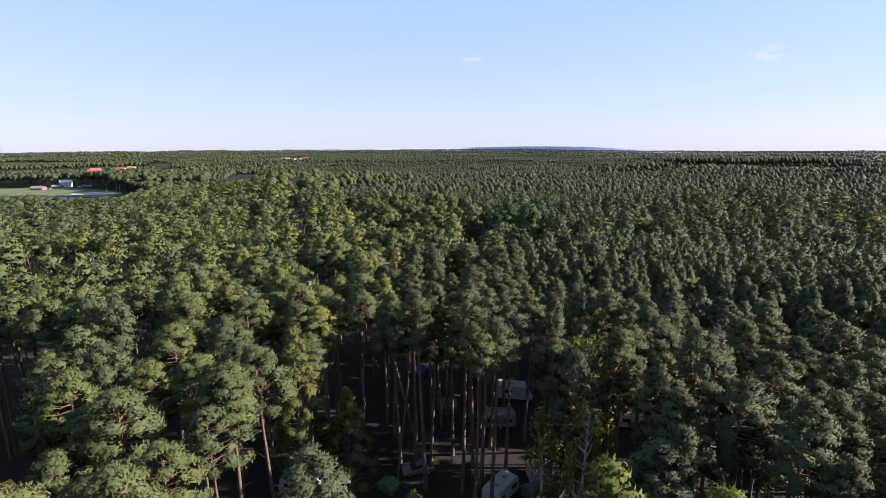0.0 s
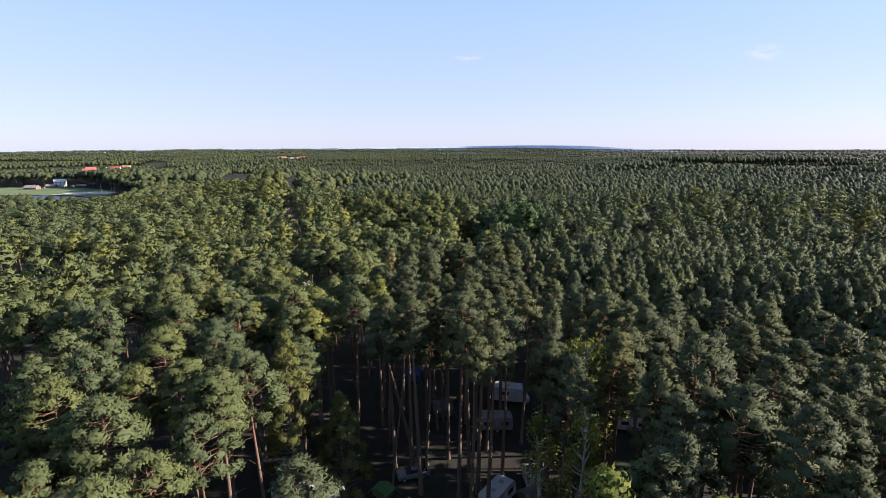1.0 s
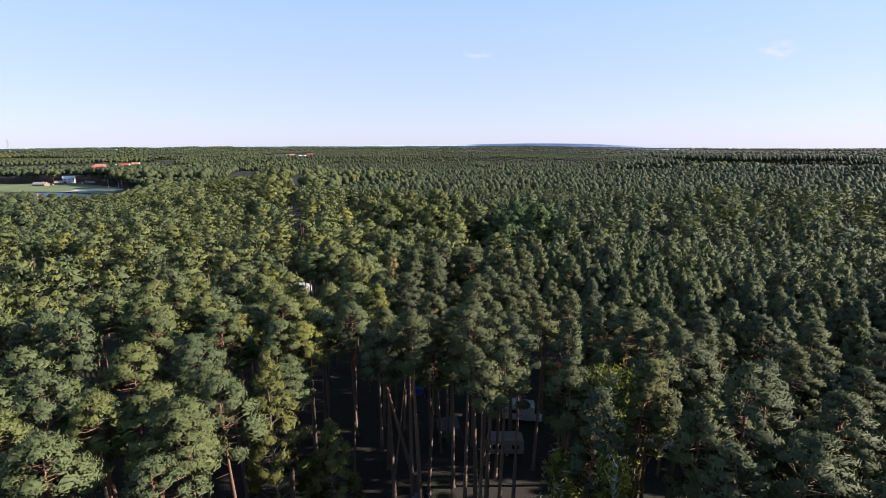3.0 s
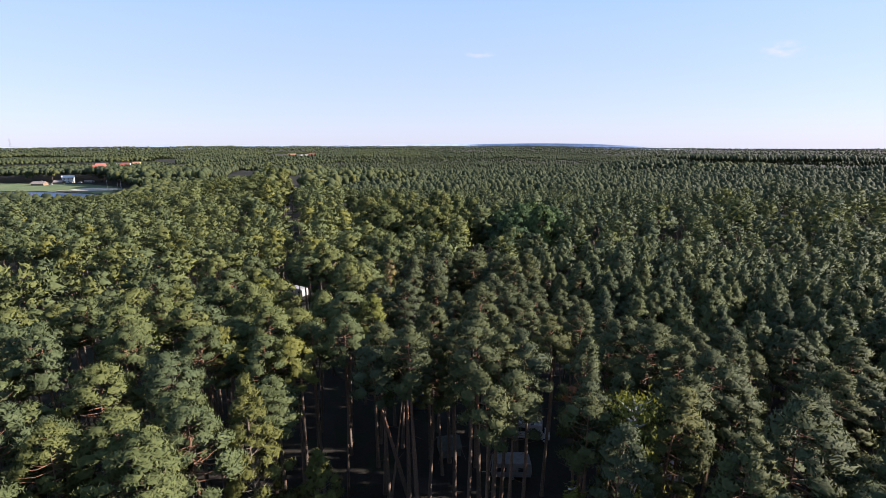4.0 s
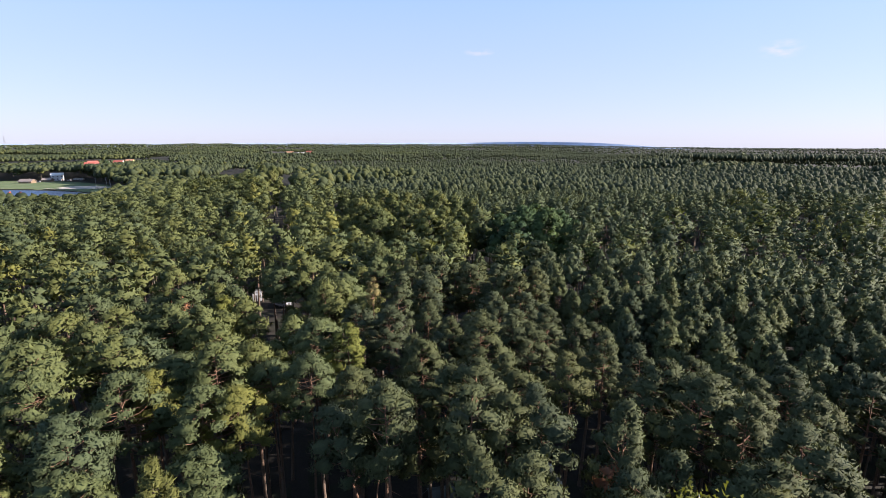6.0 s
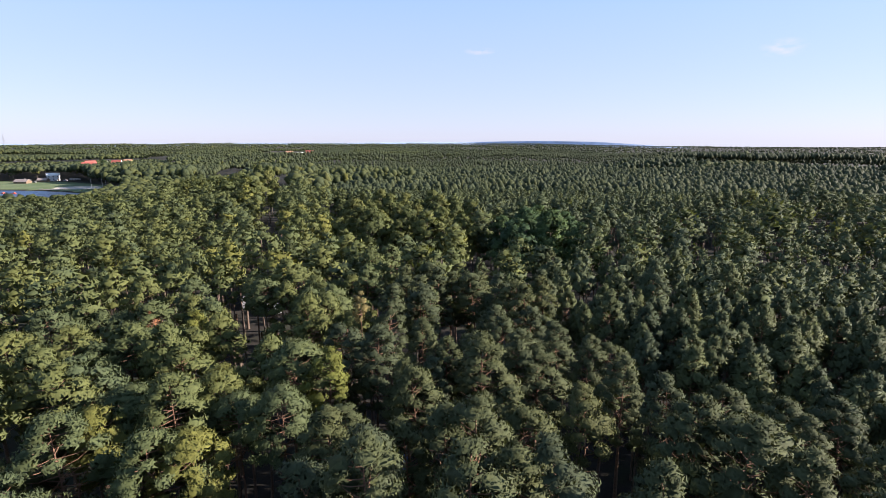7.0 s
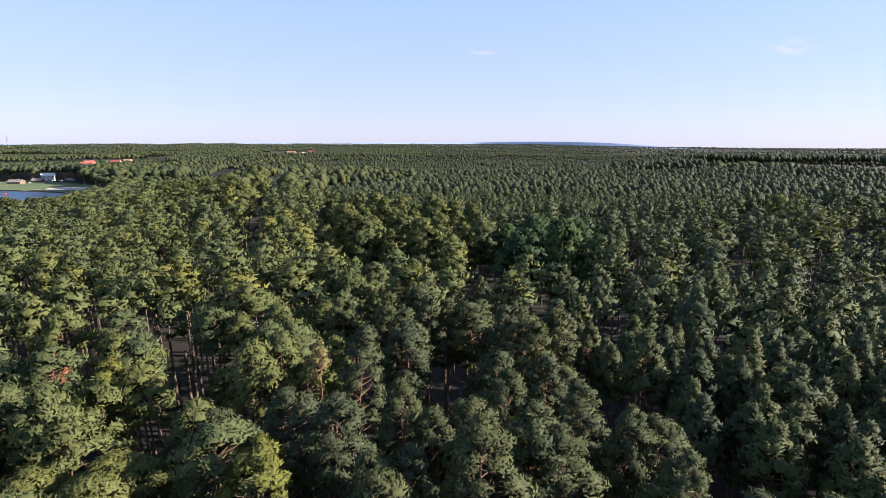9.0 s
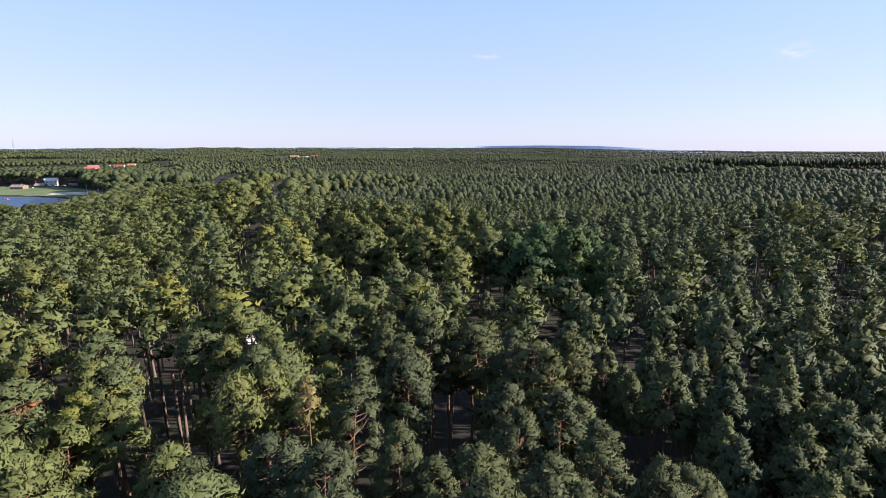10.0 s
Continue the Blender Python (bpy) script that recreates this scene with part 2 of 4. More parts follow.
def pine(rng, height, bare, reach, lumps, sprays, length, width, sides=7, young=False):
    """A pine, its foot at the origin: wood (verts, faces) and the needles' triangles. The crown is a heap of needle clouds, each on a limb of its own:
    a close core covered with pointed sprays that stand off it. bare: share of the trunk without green limbs."""
    bend = rng.normal(size=2) * (0.2 if young else 0.4)
    hs = np.array([0, 0.04, 0.25, 0.5, 0.72, 0.9, 0.975]) * height
    off = np.outer(np.sin(hs / height * rng.uniform(2.0, 4.0)) * (hs / height), bend)
    stem = np.column_stack([off, hs])
    thick = height * rng.uniform(0.0085, 0.0115) * (0.7 if young else 1.0)
    wood = [tube(stem, thick * np.array([1.35, 1.05, 0.85, 0.66, 0.34, 0.14, 0.04]), sides)]

    def axis(z):
        return np.array([np.interp(z, hs, stem[:, 0]), np.interp(z, hs, stem[:, 1]), z])
    if sides >= 7 and not young:
        for k in range(5):
            g = rng.uniform(0, 6.3)
            root = axis(height * rng.uniform(bare * 0.6, bare))
            wood.append(tube([root, root + np.array([math.cos(g), math.sin(g), rng.uniform(-0.2, 0.3)]) * rng.uniform(0.5, 1.5)], [0.03, 0.008], 3))
    half = height * (1 - bare) / 2
    mid = axis(height - half)
    skew = rng.normal(size=2) * 0.14
    bv, bf = ball_faces(sides >= 5)
    bf = bf[bv[bf].mean(axis=1)[:, 2] > -0.6]
    leaf, per = [], max(3, sprays // lumps)
    for k in range(lumps):
        t = 1 - 1.72 * (k + rng.uniform(0.2, 0.8)) / lumps
        a = 2.4 * k + rng.normal() * 0.5
        if young:
            rho = float(np.interp(t, [-0.8, -0.1, 0.4, 0.75, 1], [1.0, 0.88, 0.58, 0.30, 0.02]))
        else:
            rho = float(np.interp(t, [-0.8, -0.35, 0.2, 0.6, 0.88, 1], [0.80, 1.0, 0.90, 0.62, 0.30, 0.05]))
        d = np.array([math.cos(a), math.sin(a), 0])
        big = reach * rng.uniform(0.27, 0.50) * (16 / lumps) ** 0.36 * ((0.55 + 0.45 * rho) if young else (0.75 + 0.25 * rho))
        tall = big * (0.95 if young else 0.54)
        far = rho * max(0.1, reach - big * 0.8) * rng.uniform(0.72, 1.16) * (1 + skew[0] * d[0] + skew[1] * d[1])
        c = axis(mid[2] + t * (half - tall)) + d * far
        root = axis(min(height * 0.96, max(height * bare * 0.9, c[2] - far * (0.45 if young else 0.2) - tall * 0.5)))
        if sides >= 5 and far > 0.3:
            wood.append(tube([root, (root + c) / 2 - np.array([0, 0, 0.1 * far]), c], [0.05 * (1.1 - 0.6 * t), 0.03, 0.01], 3))
        w = unit(bv + rng.normal(size=bv.shape) * 0.18)
        q = c + w * np.array([big, big, tall]) * 0.80 * rng.uniform(0.8, 1.1, (len(w), 1))
        heart = np.array([mid[0], mid[1], mid[2] - half * 0.5])
        out = unit((q - heart) * np.array([1, 1, 0.5]))
        leaf.append(np.column_stack([q[bf.ravel()], unit(w * 0.4 + out * 0.8)[bf.ravel()]]))
        v = unit(rng.normal(size=(per, 3)) + d * 0.45 * rho + np.array([0, 0, 0.45]))
        p = c + v * np.array([big, big, tall]) * rng.uniform(0.82, 1.2, (per, 1))
        out = unit((p - heart) * np.array([1, 1, 0.5]))
        face = unit(v * 0.6 + out * 0.35 + rng.normal(size=(per, 3)) * 0.45)
        way = v * 0.9 + np.array([0, 0, 0.6]) + rng.normal(size=(per, 3)) * 0.25
        way = unit(way - face * (way * face).sum(1, keepdims=True))
        leaf.append(with_normals(slips(rng, p, face, way, length, width), v * 0.42 + out * 0.85 + rng.normal(size=(per, 3)) * 0.14))
    return joined(wood), np.concatenate(leaf)


def far_pine(rng, height, bare, reach, lumps, sprays=8, length=1.1, width=0.7, young=False):
    """A pine some way off: a stem and an uneven crown of rounded lumps set over a dome, with ragged sprays on them.
    No lumps: one small crown for the distance."""
    sway = rng.normal(size=2) * 0.3
    wood = tube([(0, 0, 0), (sway[0] * 0.3, sway[1] * 0.3, height * 0.3), (sway[0], sway[1], height * 0.65), (0, 0, height * 0.95)], [0.24, 0.17, 0.12, 0.03], 4)
    half = min(height * (1 - bare) / 2, reach * (1.6 if young else 1.15))
    bv, bf = ball_faces(lumps > 0)
    if lumps:
        bf = bf[bv[bf].mean(axis=1)[:, 2] > -0.45]
    mid = np.array([0, 0, height - half])
    leaf, spots, ways = [], [], []
    for k in range(max(1, lumps)):
        w = unit(bv + rng.normal(size=bv.shape) * 0.14)
        a, t = 2.4 * k + rng.normal() * 0.5, rng.uniform(-0.5, 0.75)
        size = (1.0 if lumps < 4 else 0.72) if k == 0 else rng.uniform(0.40, 0.58)
        lie = np.array([math.cos(a), math.sin(a), 0]) * math.sqrt(1 - t * t) * (1 - (0.45 if young else 0.15) * max(0.0, t))
        c = mid + (0 if k == 0 else 1) * (lie * reach * 0.62 + np.array([0, 0, t * half * 0.6]))
        if k == 0 and lumps > 3:
            c = c + np.array([0, 0, half * 0.28])
        taper = 1 - (0.45 if young else 0.25) * np.maximum(0, w[:, 2:3])
        flat = 1.0 if k == 0 or young else 0.75
        q = c + w * np.array([reach, reach, half * flat]) * size * rng.uniform(0.78, 1.14, (len(w), 1)) * np.column_stack([taper, taper, np.ones(len(w))])
        out = unit((q - mid) * np.array([1, 1, 0.6]))
        nn = unit(w * 0.45 + out * 0.75 + rng.normal(size=w.shape) * 0.1)
        leaf.append(np.column_stack([q[bf.ravel()], nn[bf.ravel()]]))
        if lumps:
            m = max(2, sprays // lumps)
            d = unit(rng.normal(size=(m, 3)) + np.array([0, 0, 0.55]) + 0.4 * lie)
            spots.append(c + d * np.array([reach, reach, half * flat]) * size * 1.0)
            ways.append(d)
    if lumps:
        p, d = np.concatenate(spots), np.concatenate(ways)
        face = unit(d + rng.normal(size=d.shape) * 0.5)
        way = d * 0.8 + np.array([0, 0, 0.8]) + rng.normal(size=d.shape) * 0.2
        way = unit(way - face * (way * face).sum(1, keepdims=True))
        out = unit((p - mid) * np.array([1, 1, 0.6]))
        leaf.append(with_normals(slips(rng, p, face, way, length, width), d * 0.4 + out * 0.8))
    return wood, np.concatenate(leaf)


def birch(rng, height, bare, reach, lumps, per, size, droop=0.0, sides=7):
    """A birch: leaves on the shells of many uneven lumps that droop, limbs leading to them."""
    hs = np.array([0, 0.03, 0.3, 0.6, 0.92]) * height
    bend = np.outer((hs / height) ** 2, rng.normal(size=2) * 0.5)
    stem = np.column_stack([bend, hs])
    th = height * 0.013
    wood = [tube(stem, th * np.array([1.5, 1.1, 0.8, 0.5, 0.08]), sides)]
    leaf = []
    mid = height * (1 + bare) / 2
    half = height * (1 - bare) / 2
    for k in range(lumps):
        a = 2.4 * k + rng.normal() * 0.4
        h = rng.uniform(-0.95, 0.88)
        rad = reach * math.sqrt(max(0.05, 1 - h * h)) * rng.uniform(0.45, 0.92)
        c = np.array([math.cos(a) * rad, math.sin(a) * rad, mid + h * half])
        big = reach * rng.uniform(0.28, 0.46)
        base = np.array([np.interp(c[2] - rad * 0.8, hs, stem[:, 0]), np.interp(c[2] - rad * 0.8, hs, stem[:, 1]), max(height * bare * 0.8, c[2] - rad * 0.8)])
        if sides >= 5:
            wood.append(tube([base, (base + c) / 2 + np.array([0, 0, -0.15]), c], [th * 0.4, th * 0.25, 0.015], 4))
        d = unit(rng.normal(size=(per, 3)) + np.array([0, 0, 0.25]))
        p = c + d * big * rng.uniform(0.55, 1.08, (per, 1)) * np.array([1, 1, 0.8])
        p[:, 2] -= droop * rng.uniform(0, 1.6, per) ** 2
        way = unit(rng.normal(size=(per, 3)) + d * 0.6 + np.array([0, 0, -1.6 * droop]))
        leaf.append(blades(rng, p, way, size, size * 0.5, d * 0.6 + unit(p - np.array([0, 0, mid - half * 0.3])) * 0.8))
    return joined(wood), np.concatenate(leaf)


def tree_meshes(kind, made, wood_mat, leaf_mat):
    """The two meshes of a tree that stands as a thing."""
    (wv, wf), lv = made
    a = mesh_from(kind + "_trunk", wv, wf, [wood_mat])
    for p in a.polygons:
        p.use_smooth = True
    return a, mesh_from(kind + "_crown", lv[:, :3], np.arange(len(lv)).reshape(-1, 3), [leaf_mat], normals=lv[:, 3:])


def plant(kind, meshes, x, y, size, turn, lean, label, group, category="tree"):
    """One tree as a thing: an empty at its foot with a trunk and a crown."""
    root = new(kind)
    root.empty_display_size = 0.5
    root.matrix_basis = pose(x, y, float(ground_at(x, y)) - 0.05, lean[0], lean[1], turn) @ Matrix.Diagonal((size[0], size[0], size[1], 1))
    for name, me in zip(("trunk", "crown"), meshes):
        o = new(name, me)
        o.parent = root
    return tagged(root, label, category, group)


# ------------------------------------------------------------------ trees: where they stand
# foot x, foot y, height of single trees that stand out of the canopy, by part of the wood
WEST = [(-33.2, 48.5, 23.7), (-27.5, 50.8, 23.7), (-25.5, 46.4, 22.5), (-20.1, 43.5, 24.0), (-21.0, 38.4, 23.8),
    (-32.3, 44.9, 21.1), (-44.9, 70.8, 23.5), (-38.5, 59.2, 25.2), (-34.5, 55.7, 24.1), (-42.1, 53.7, 24.9), (-32.4, 66.4, 24.1),
    (-30.2, 71.3, 24.3), (-28.4, 80.6, 22.2), (-18.3, 57.5, 22.8), (-20.8, 55.9, 23.4), (-27.1, 59.1, 22.9), (-36.0, 46.0, 21.4),
    (-48.8, 50.3, 19.1), (-21.0, 35.3, 21.8), (-21.8, 30.8, 21.5), (-30.6, 30.6, 20.5)]
MIDDLE = [(-32.9, 62.8, 24.2), (-27.8, 62.3, 22.9), (-26.7, 56.7, 24.0), (-25.5, 61.4, 21.6), (-17.7, 62.2, 22.3), (-20.6, 64.4, 23.3),
    (-30.7, 76.9, 21.5), (-16.3, 69.7, 23.8), (-14.7, 61.9, 23.6), (-8.8, 57.7, 24.3), (-4.6, 58.3, 23.3), (-12.7, 72.5, 24.0), (-1.7, 59.7, 24.0),
    (-29.9, 92.9, 22.6), (-17.5, 85.9, 24.1), (-15.7, 101.8, 25.1), (-9.5, 114.4, 23.4), (-5.4, 85.6, 24.5), (-9.5, 71.7, 24.5),
    (-21.5, 113.1, 22.8), (-14.3, 109.5, 24.1), (-43.8, 88.0, 24.1), (-32.7, 97.1, 22.5), (-18.8, 79.4, 25.1),
    (-7.2, 89.3, 24.7), (-26.1, 86.5, 18.4), (-9.5, 80.6, 26.0), (-3.5, 114.9, 20.9), (14.1, 115.3, 22.5)]
CAMP = [(-4.9, 52.8, 26.2), (3.1, 48.6, 24.2), (1.1, 47.0, 24.7), (9.3, 48.6, 23.5), (9.2, 45.9, 23.6), (2.1, 53.2, 25.3), (5.1, 53.4, 25.6),
    (-0.2, 52.5, 26.4), (1.1, 57.4, 25.7), (-6.4, 56.3, 24.5)]
EAST = [(15.0, 45.1, 24.9), (22.5, 49.5, 23.4), (35.2, 64.2, 21.9), (24.9, 56.4, 24.1), (19.7, 50.3, 25.5), (18.8, 54.9, 24.8), (17.0, 57.7, 25.1),
    (15.5, 61.0, 24.3), (10.5, 51.9, 25.7), (6.3, 71.0, 23.2), (2.8, 79.3, 22.7), (21.2, 42.3, 26.9), (23.7, 43.6, 25.5), (16.1, 39.5, 25.2),
    (9.1, 41.5, 24.7), (37.1, 58.5, 23.6), (4.4, 72.0, 24.4), (0.8, 68.3, 25.3), (11.3, 75.3, 23.1), (8.9, 78.8, 22.6), (15.8, 65.4, 23.7),
    (22.1, 68.4, 21.1), (13.4, 68.3, 23.3), (25.8, 66.5, 21.5), (29.1, 66.1, 21.4), (17.2, 34.2, 24.2), (26.2, 38.9, 25.1), (23.4, 31.2, 25.6),
    (21.8, 35.1, 25.1), (13.7, 75.8, 21.9)]
YOUNG_EDGE = [(17.4, 88.1, 23.5), (21.8, 85.8, 22.5), (28.3, 89.0, 23.5), (28.7, 81.8, 22.7), (27.5, 99.2, 24.6), (40.9, 104.8, 22.6),
    (10.5, 101.4, 21.2), (6.2, 108.0, 20.6), (2.0, 116.7, 20.1)]

placed = np.array([(x, y) for x, y, h in WEST + MIDDLE + CAMP + EAST + YOUNG_EDGE] + [(-18.0, 46.6), (-13.0, 48.3), (12.5, 45.9), (10.5, 38.8), (15.8, 37.9), (8.2, 43.5), (-5.7, 57.5), (-8.7, 54.2), (8.7, 63.4), (-16.9, 72.6), (-11.5, 77.0), (-39.6, 82.2), (-12.1, 67.5), (-31.3, 79.6)])
rng = np.random.default_rng(11)
RIDE = np.array([(-18.5, 68.0), (-26.0, 87.0), (-39.5, 114.5), (-57.0, 158.0), (-74.0, 198.0), (-131.0, 350.0), (-150.0, 470.0)])


def ride_gap(x, y):
    """The distance from the forest road."""
    best = np.full(np.shape(x), 1e9)
    for a, b in zip(RIDE[:-1], RIDE[1:]):
        d = b - a
        t = np.clip(((x - a[0]) * d[0] + (y - a[1]) * d[1]) / (d @ d), 0, 1)
        best = np.minimum(best, np.hypot(x - a[0] - t * d[0], y - a[1] - t * d[1]))
    return best


def edge_y(x):
    """The line along which old wood meets the young plantation."""
    return np.interp(x, [7, 12.5, 14, 18, 21.5, 25, 31, 42, 90, 200], [116, 101, 88, 75.5, 70.5, 68, 64.5, 60, 54, 50])


BASIN = [(-800, 215), (-240, 226), (-222, 234), (-198, 222), (-180, 212), (-168, 220), (-174, 235), (-184, 262), (-200, 300),
         (-270, 352), (-312, 404), (-328, 440), (-350, 464), (-412, 494), (-800, 545)]


def inside(x, y, poly):
    hit = np.zeros(np.shape(x), bool)
    for (ax, ay), (bx, by) in zip(poly, poly[1:] + poly[:1]):
        hit ^= ((ay > y) != (by > y)) & (x < (bx - ax) * (y - ay) / (by - ay + 1e-9) + ax)
    return hit


def stand_at(x, y):
    """Which stand grows at a place: 0 old pine, 1 young pine, 2 mixed dark, 3 oak, 4 olive broadleaf, -1 nothing."""
    s = np.zeros(np.shape(x), int)
    s[(x > 12.5) & (y > edge_y(x))] = 1
    s[(x > 34) & (y > 120 + 8 * np.sin(x / 23)) & (y < 212 + x * 0.08)] = 2
    s[(x > 0) & (x <= 34) & (y > 118) & (y < 225)] = 2
    s[(x > -40 + 80 * (value_noise(x, y, 60, 55) - 0.5) - 0.1 * (y - 212)) & (y > 212 + x * 0.08 + 24 * (value_noise(x, y, 40, 56) - 0.5))] = 1
    s[(x > 3) & (x < 31) & (y > 132) & (y < 166)] = -1
    s[(x > -50) & (x < 1) & (y > 146) & (y < 204)] = -1
    s[(x > 185) & (x < 252) & (y > 425) & (y < 465)] = 4
    s[np.hypot(x - 128, y - 164) < 9] = 4
    s[(x < -78) & (x > -190) & (y > 205) & (y < 300)] = 4
    far = np.hypot(x, y) > 430
    pick = value_noise(x, y, 160, 9)
    s[far & (pick < 0.45)] = 1
    s[far & (pick > 0.72)] = 2
    s[np.abs(y - edge_y(x)) < np.where((x > 12) & (x < 120), 3.6, 0.0)] = -1
    s[ride_gap(x, y) < np.where(y < 125, 0.8, np.where(y < 150, 1.7, np.where(y < 215, 3.0, 8.5)))] = -1
    s[np.hypot(x + 50, y - 135) < 4.0] = -1
    s[(x > 26) & (x < 31) & (y > 93) & (y < 100)] = -1
    s[(x > -34) & (x < -6) & (y > 122) & (y < 146)] = -1
    s[(x > 0) & (x < 12) & (y > 119) & (y < 134)] = -1
    s[(np.abs(x + 2) < 10) & (y < 50) & (y > 26)] = -1
    s[(x > -19.5) & (x < 8) & (y < 46.3) & (y > 26)] = -1
    s[(x > -59) & (x < -48) & (y > 40) & (y < 51)] = -1
    s[inside(x, y, BASIN)] = -1
    s[(np.hypot(x + 0, y - 24) < 1) | (value_noise(x, y, 10, 21) > np.where(s == 1, 0.90, np.where(s == 2, 0.68, np.where((x < -14) | (y < 110), 0.92, 0.82))))] = -1
    return s


def scatter(y0, y1, gap, wide=1.08, margin=28):
    """Trees on a shaken triangular grid between two distances, within the wedge of land that the flight looks over."""
    xm = wide * (y1 + 14) + margin
    nx, ny = int(2 * xm / gap) + 1, int((y1 * 1.0 + 60) / (gap * 0.87)) + 1
    i, j = np.meshgrid(np.arange(nx), np.arange(ny))
    x = -xm + (i + 0.5 * (j % 2)) * gap
    y = 8 + j * gap * 0.87
    x, y = x.ravel() + rng.uniform(-0.45, 0.45, x.size) * gap, y.ravel() + rng.uniform(-0.45, 0.45, y.size) * gap
    d = np.hypot(x * 0.8, y)
    ok = (d >= y0) & (d < y1) & (np.abs(x) < wide * (y + 14) + margin)
    return x[ok], y[ok]


# ---- near trees: each one a thing
WIDE = [(0.70, 2.9), (0.67, 2.6), (0.72, 3.1), (0.69, 2.7)]           # broad crowns of the old stand: bare share, reach
SLIM = [(0.60, 2.5), (0.56, 2.2), (0.63, 2.7), (0.58, 2.3)]           # narrower crowns about the camp
NEAR, NEXT = (54, 4300, 0.28, 0.115, 7), (34, 1900, 0.38, 0.17, 5)
pines, pines_b = ([[tree_meshes("pine_tree", pine(np.random.default_rng(100 + 10 * w + k), 22.0, b, r, *fine), pine_bark, (shaded_needles, needles)[w])
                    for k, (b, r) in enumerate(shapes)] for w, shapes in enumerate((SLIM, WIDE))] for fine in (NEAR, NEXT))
youngs, youngs_b = ([tree_meshes("young_pine_tree", pine(np.random.default_rng(200 + k), 20.0, 0.62, r, *fine, True), pine_bark, young_needles)
                     for k, r in enumerate((2.0, 2.2, 1.85, 2.1))] for fine in (NEAR, NEXT))
OLD_LABEL = "tall Scots pine with rounded grey-green crown and orange upper trunk"
YOUNG_LABEL = "slender young Scots pine with narrow pointed blue-green crown"


def put_pine(x, y, h, k, old=True, lean=None):
    r = np.random.default_rng(int(abs(x) * 1000 + abs(y) * 77 + k))
    lean = lean or tuple(r.normal(size=2) * 1.3)
    s = h / (22.0 if old else 20.0)
    fat = s * r.uniform(0.82, 1.14)
    near = math.hypot(x, max(0.0, y - 46)) < 36
    if old:
        plant("pine_tree", (pines if near else pines_b)[int(x < -13)][int(r.integers(4))], x, y, (fat, s), r.uniform(0, 360), lean, OLD_LABEL, "old pines")
    else:
        plant("young_pine_tree", (youngs if near else youngs_b)[int(r.integers(4))], x, y, (fat, s), r.uniform(0, 360), lean, YOUNG_LABEL, "plantation pines")


for n, (x, y, h) in enumerate(WEST + MIDDLE + EAST):
    put_pine(x, y, h, n)
for n, (x, y, h) in enumerate(YOUNG_EDGE):
    put_pine(x, y, h, n, False)

def sown(y0, y1, old_gap, young_gap, *more):
    """Places of trees, the young stands closer planted than the old."""
    ox, oy = scatter(y0, y1, old_gap, *more)
    wx, wy = scatter(y0, y1, old_gap * 0.9, *more)
    yx, yy = scatter(y0, y1, young_gap, *more)
    west = lambda x, y: x < -14 - 0.25 * (y - 60)
    a, c, b = (stand_at(ox, oy) != 1) & ~west(ox, oy), (stand_at(wx, wy) != 1) & west(wx, wy), stand_at(yx, yy) == 1
    return np.concatenate([ox[a], wx[c], yx[b]]), np.concatenate([oy[a], wy[c], yy[b]])


nx_, ny_ = sown(24, 100, 5.0, 3.5)
s_ = stand_at(nx_, ny_)
nx_, ny_, s_ = nx_[s_ >= 0], ny_[s_ >= 0], s_[s_ >= 0]
keep = np.ones(len(nx_), bool)
for px, py in placed:
    keep &= np.hypot(nx_ - px, ny_ - py) > np.where(nx_ > 8, 3.0, 3.4)
# open lines beside the spruces, the van's lawn and the maples
lane = np.clip((ny_ - 32) / 14.6, 0, 1)
keep &= ~((ny_ > 30) & (ny_ < 50) & (np.abs(nx_ + 12 + 5 * lane) < 3.2))
keep &= ~((nx_ > -62) & (nx_ < -28) & (ny_ > 26) & (ny_ < 51) & (np.abs(nx_ + 1.18 * (ny_ - 1)) < 4.4))
keep &= ~((nx_ > 5) & (nx_ < 25) & (ny_ > 18) & (ny_ < 31.5))
nx_, ny_, s_ = nx_[keep], ny_[keep], s_[keep]
order = np.argsort(np.hypot(nx_, np.maximum(0, ny_ - 48)))
print("near fill", len(nx_), (s_ == 1).sum())
OLD_MAX, YOUNG_MAX = 215, 190
count = {True: 0, False: 0}
rest = []
for k in order:
    old = s_[k] != 1
    if count[old] >= (OLD_MAX if old else YOUNG_MAX):
        rest.append((nx_[k], ny_[k]))
        continue
    count[old] += 1
    put_pine(float(nx_[k]), float(ny_[k]), (rng.uniform(20.8, 24.6) if old else rng.uniform(19.8, 22.0)), k, old)


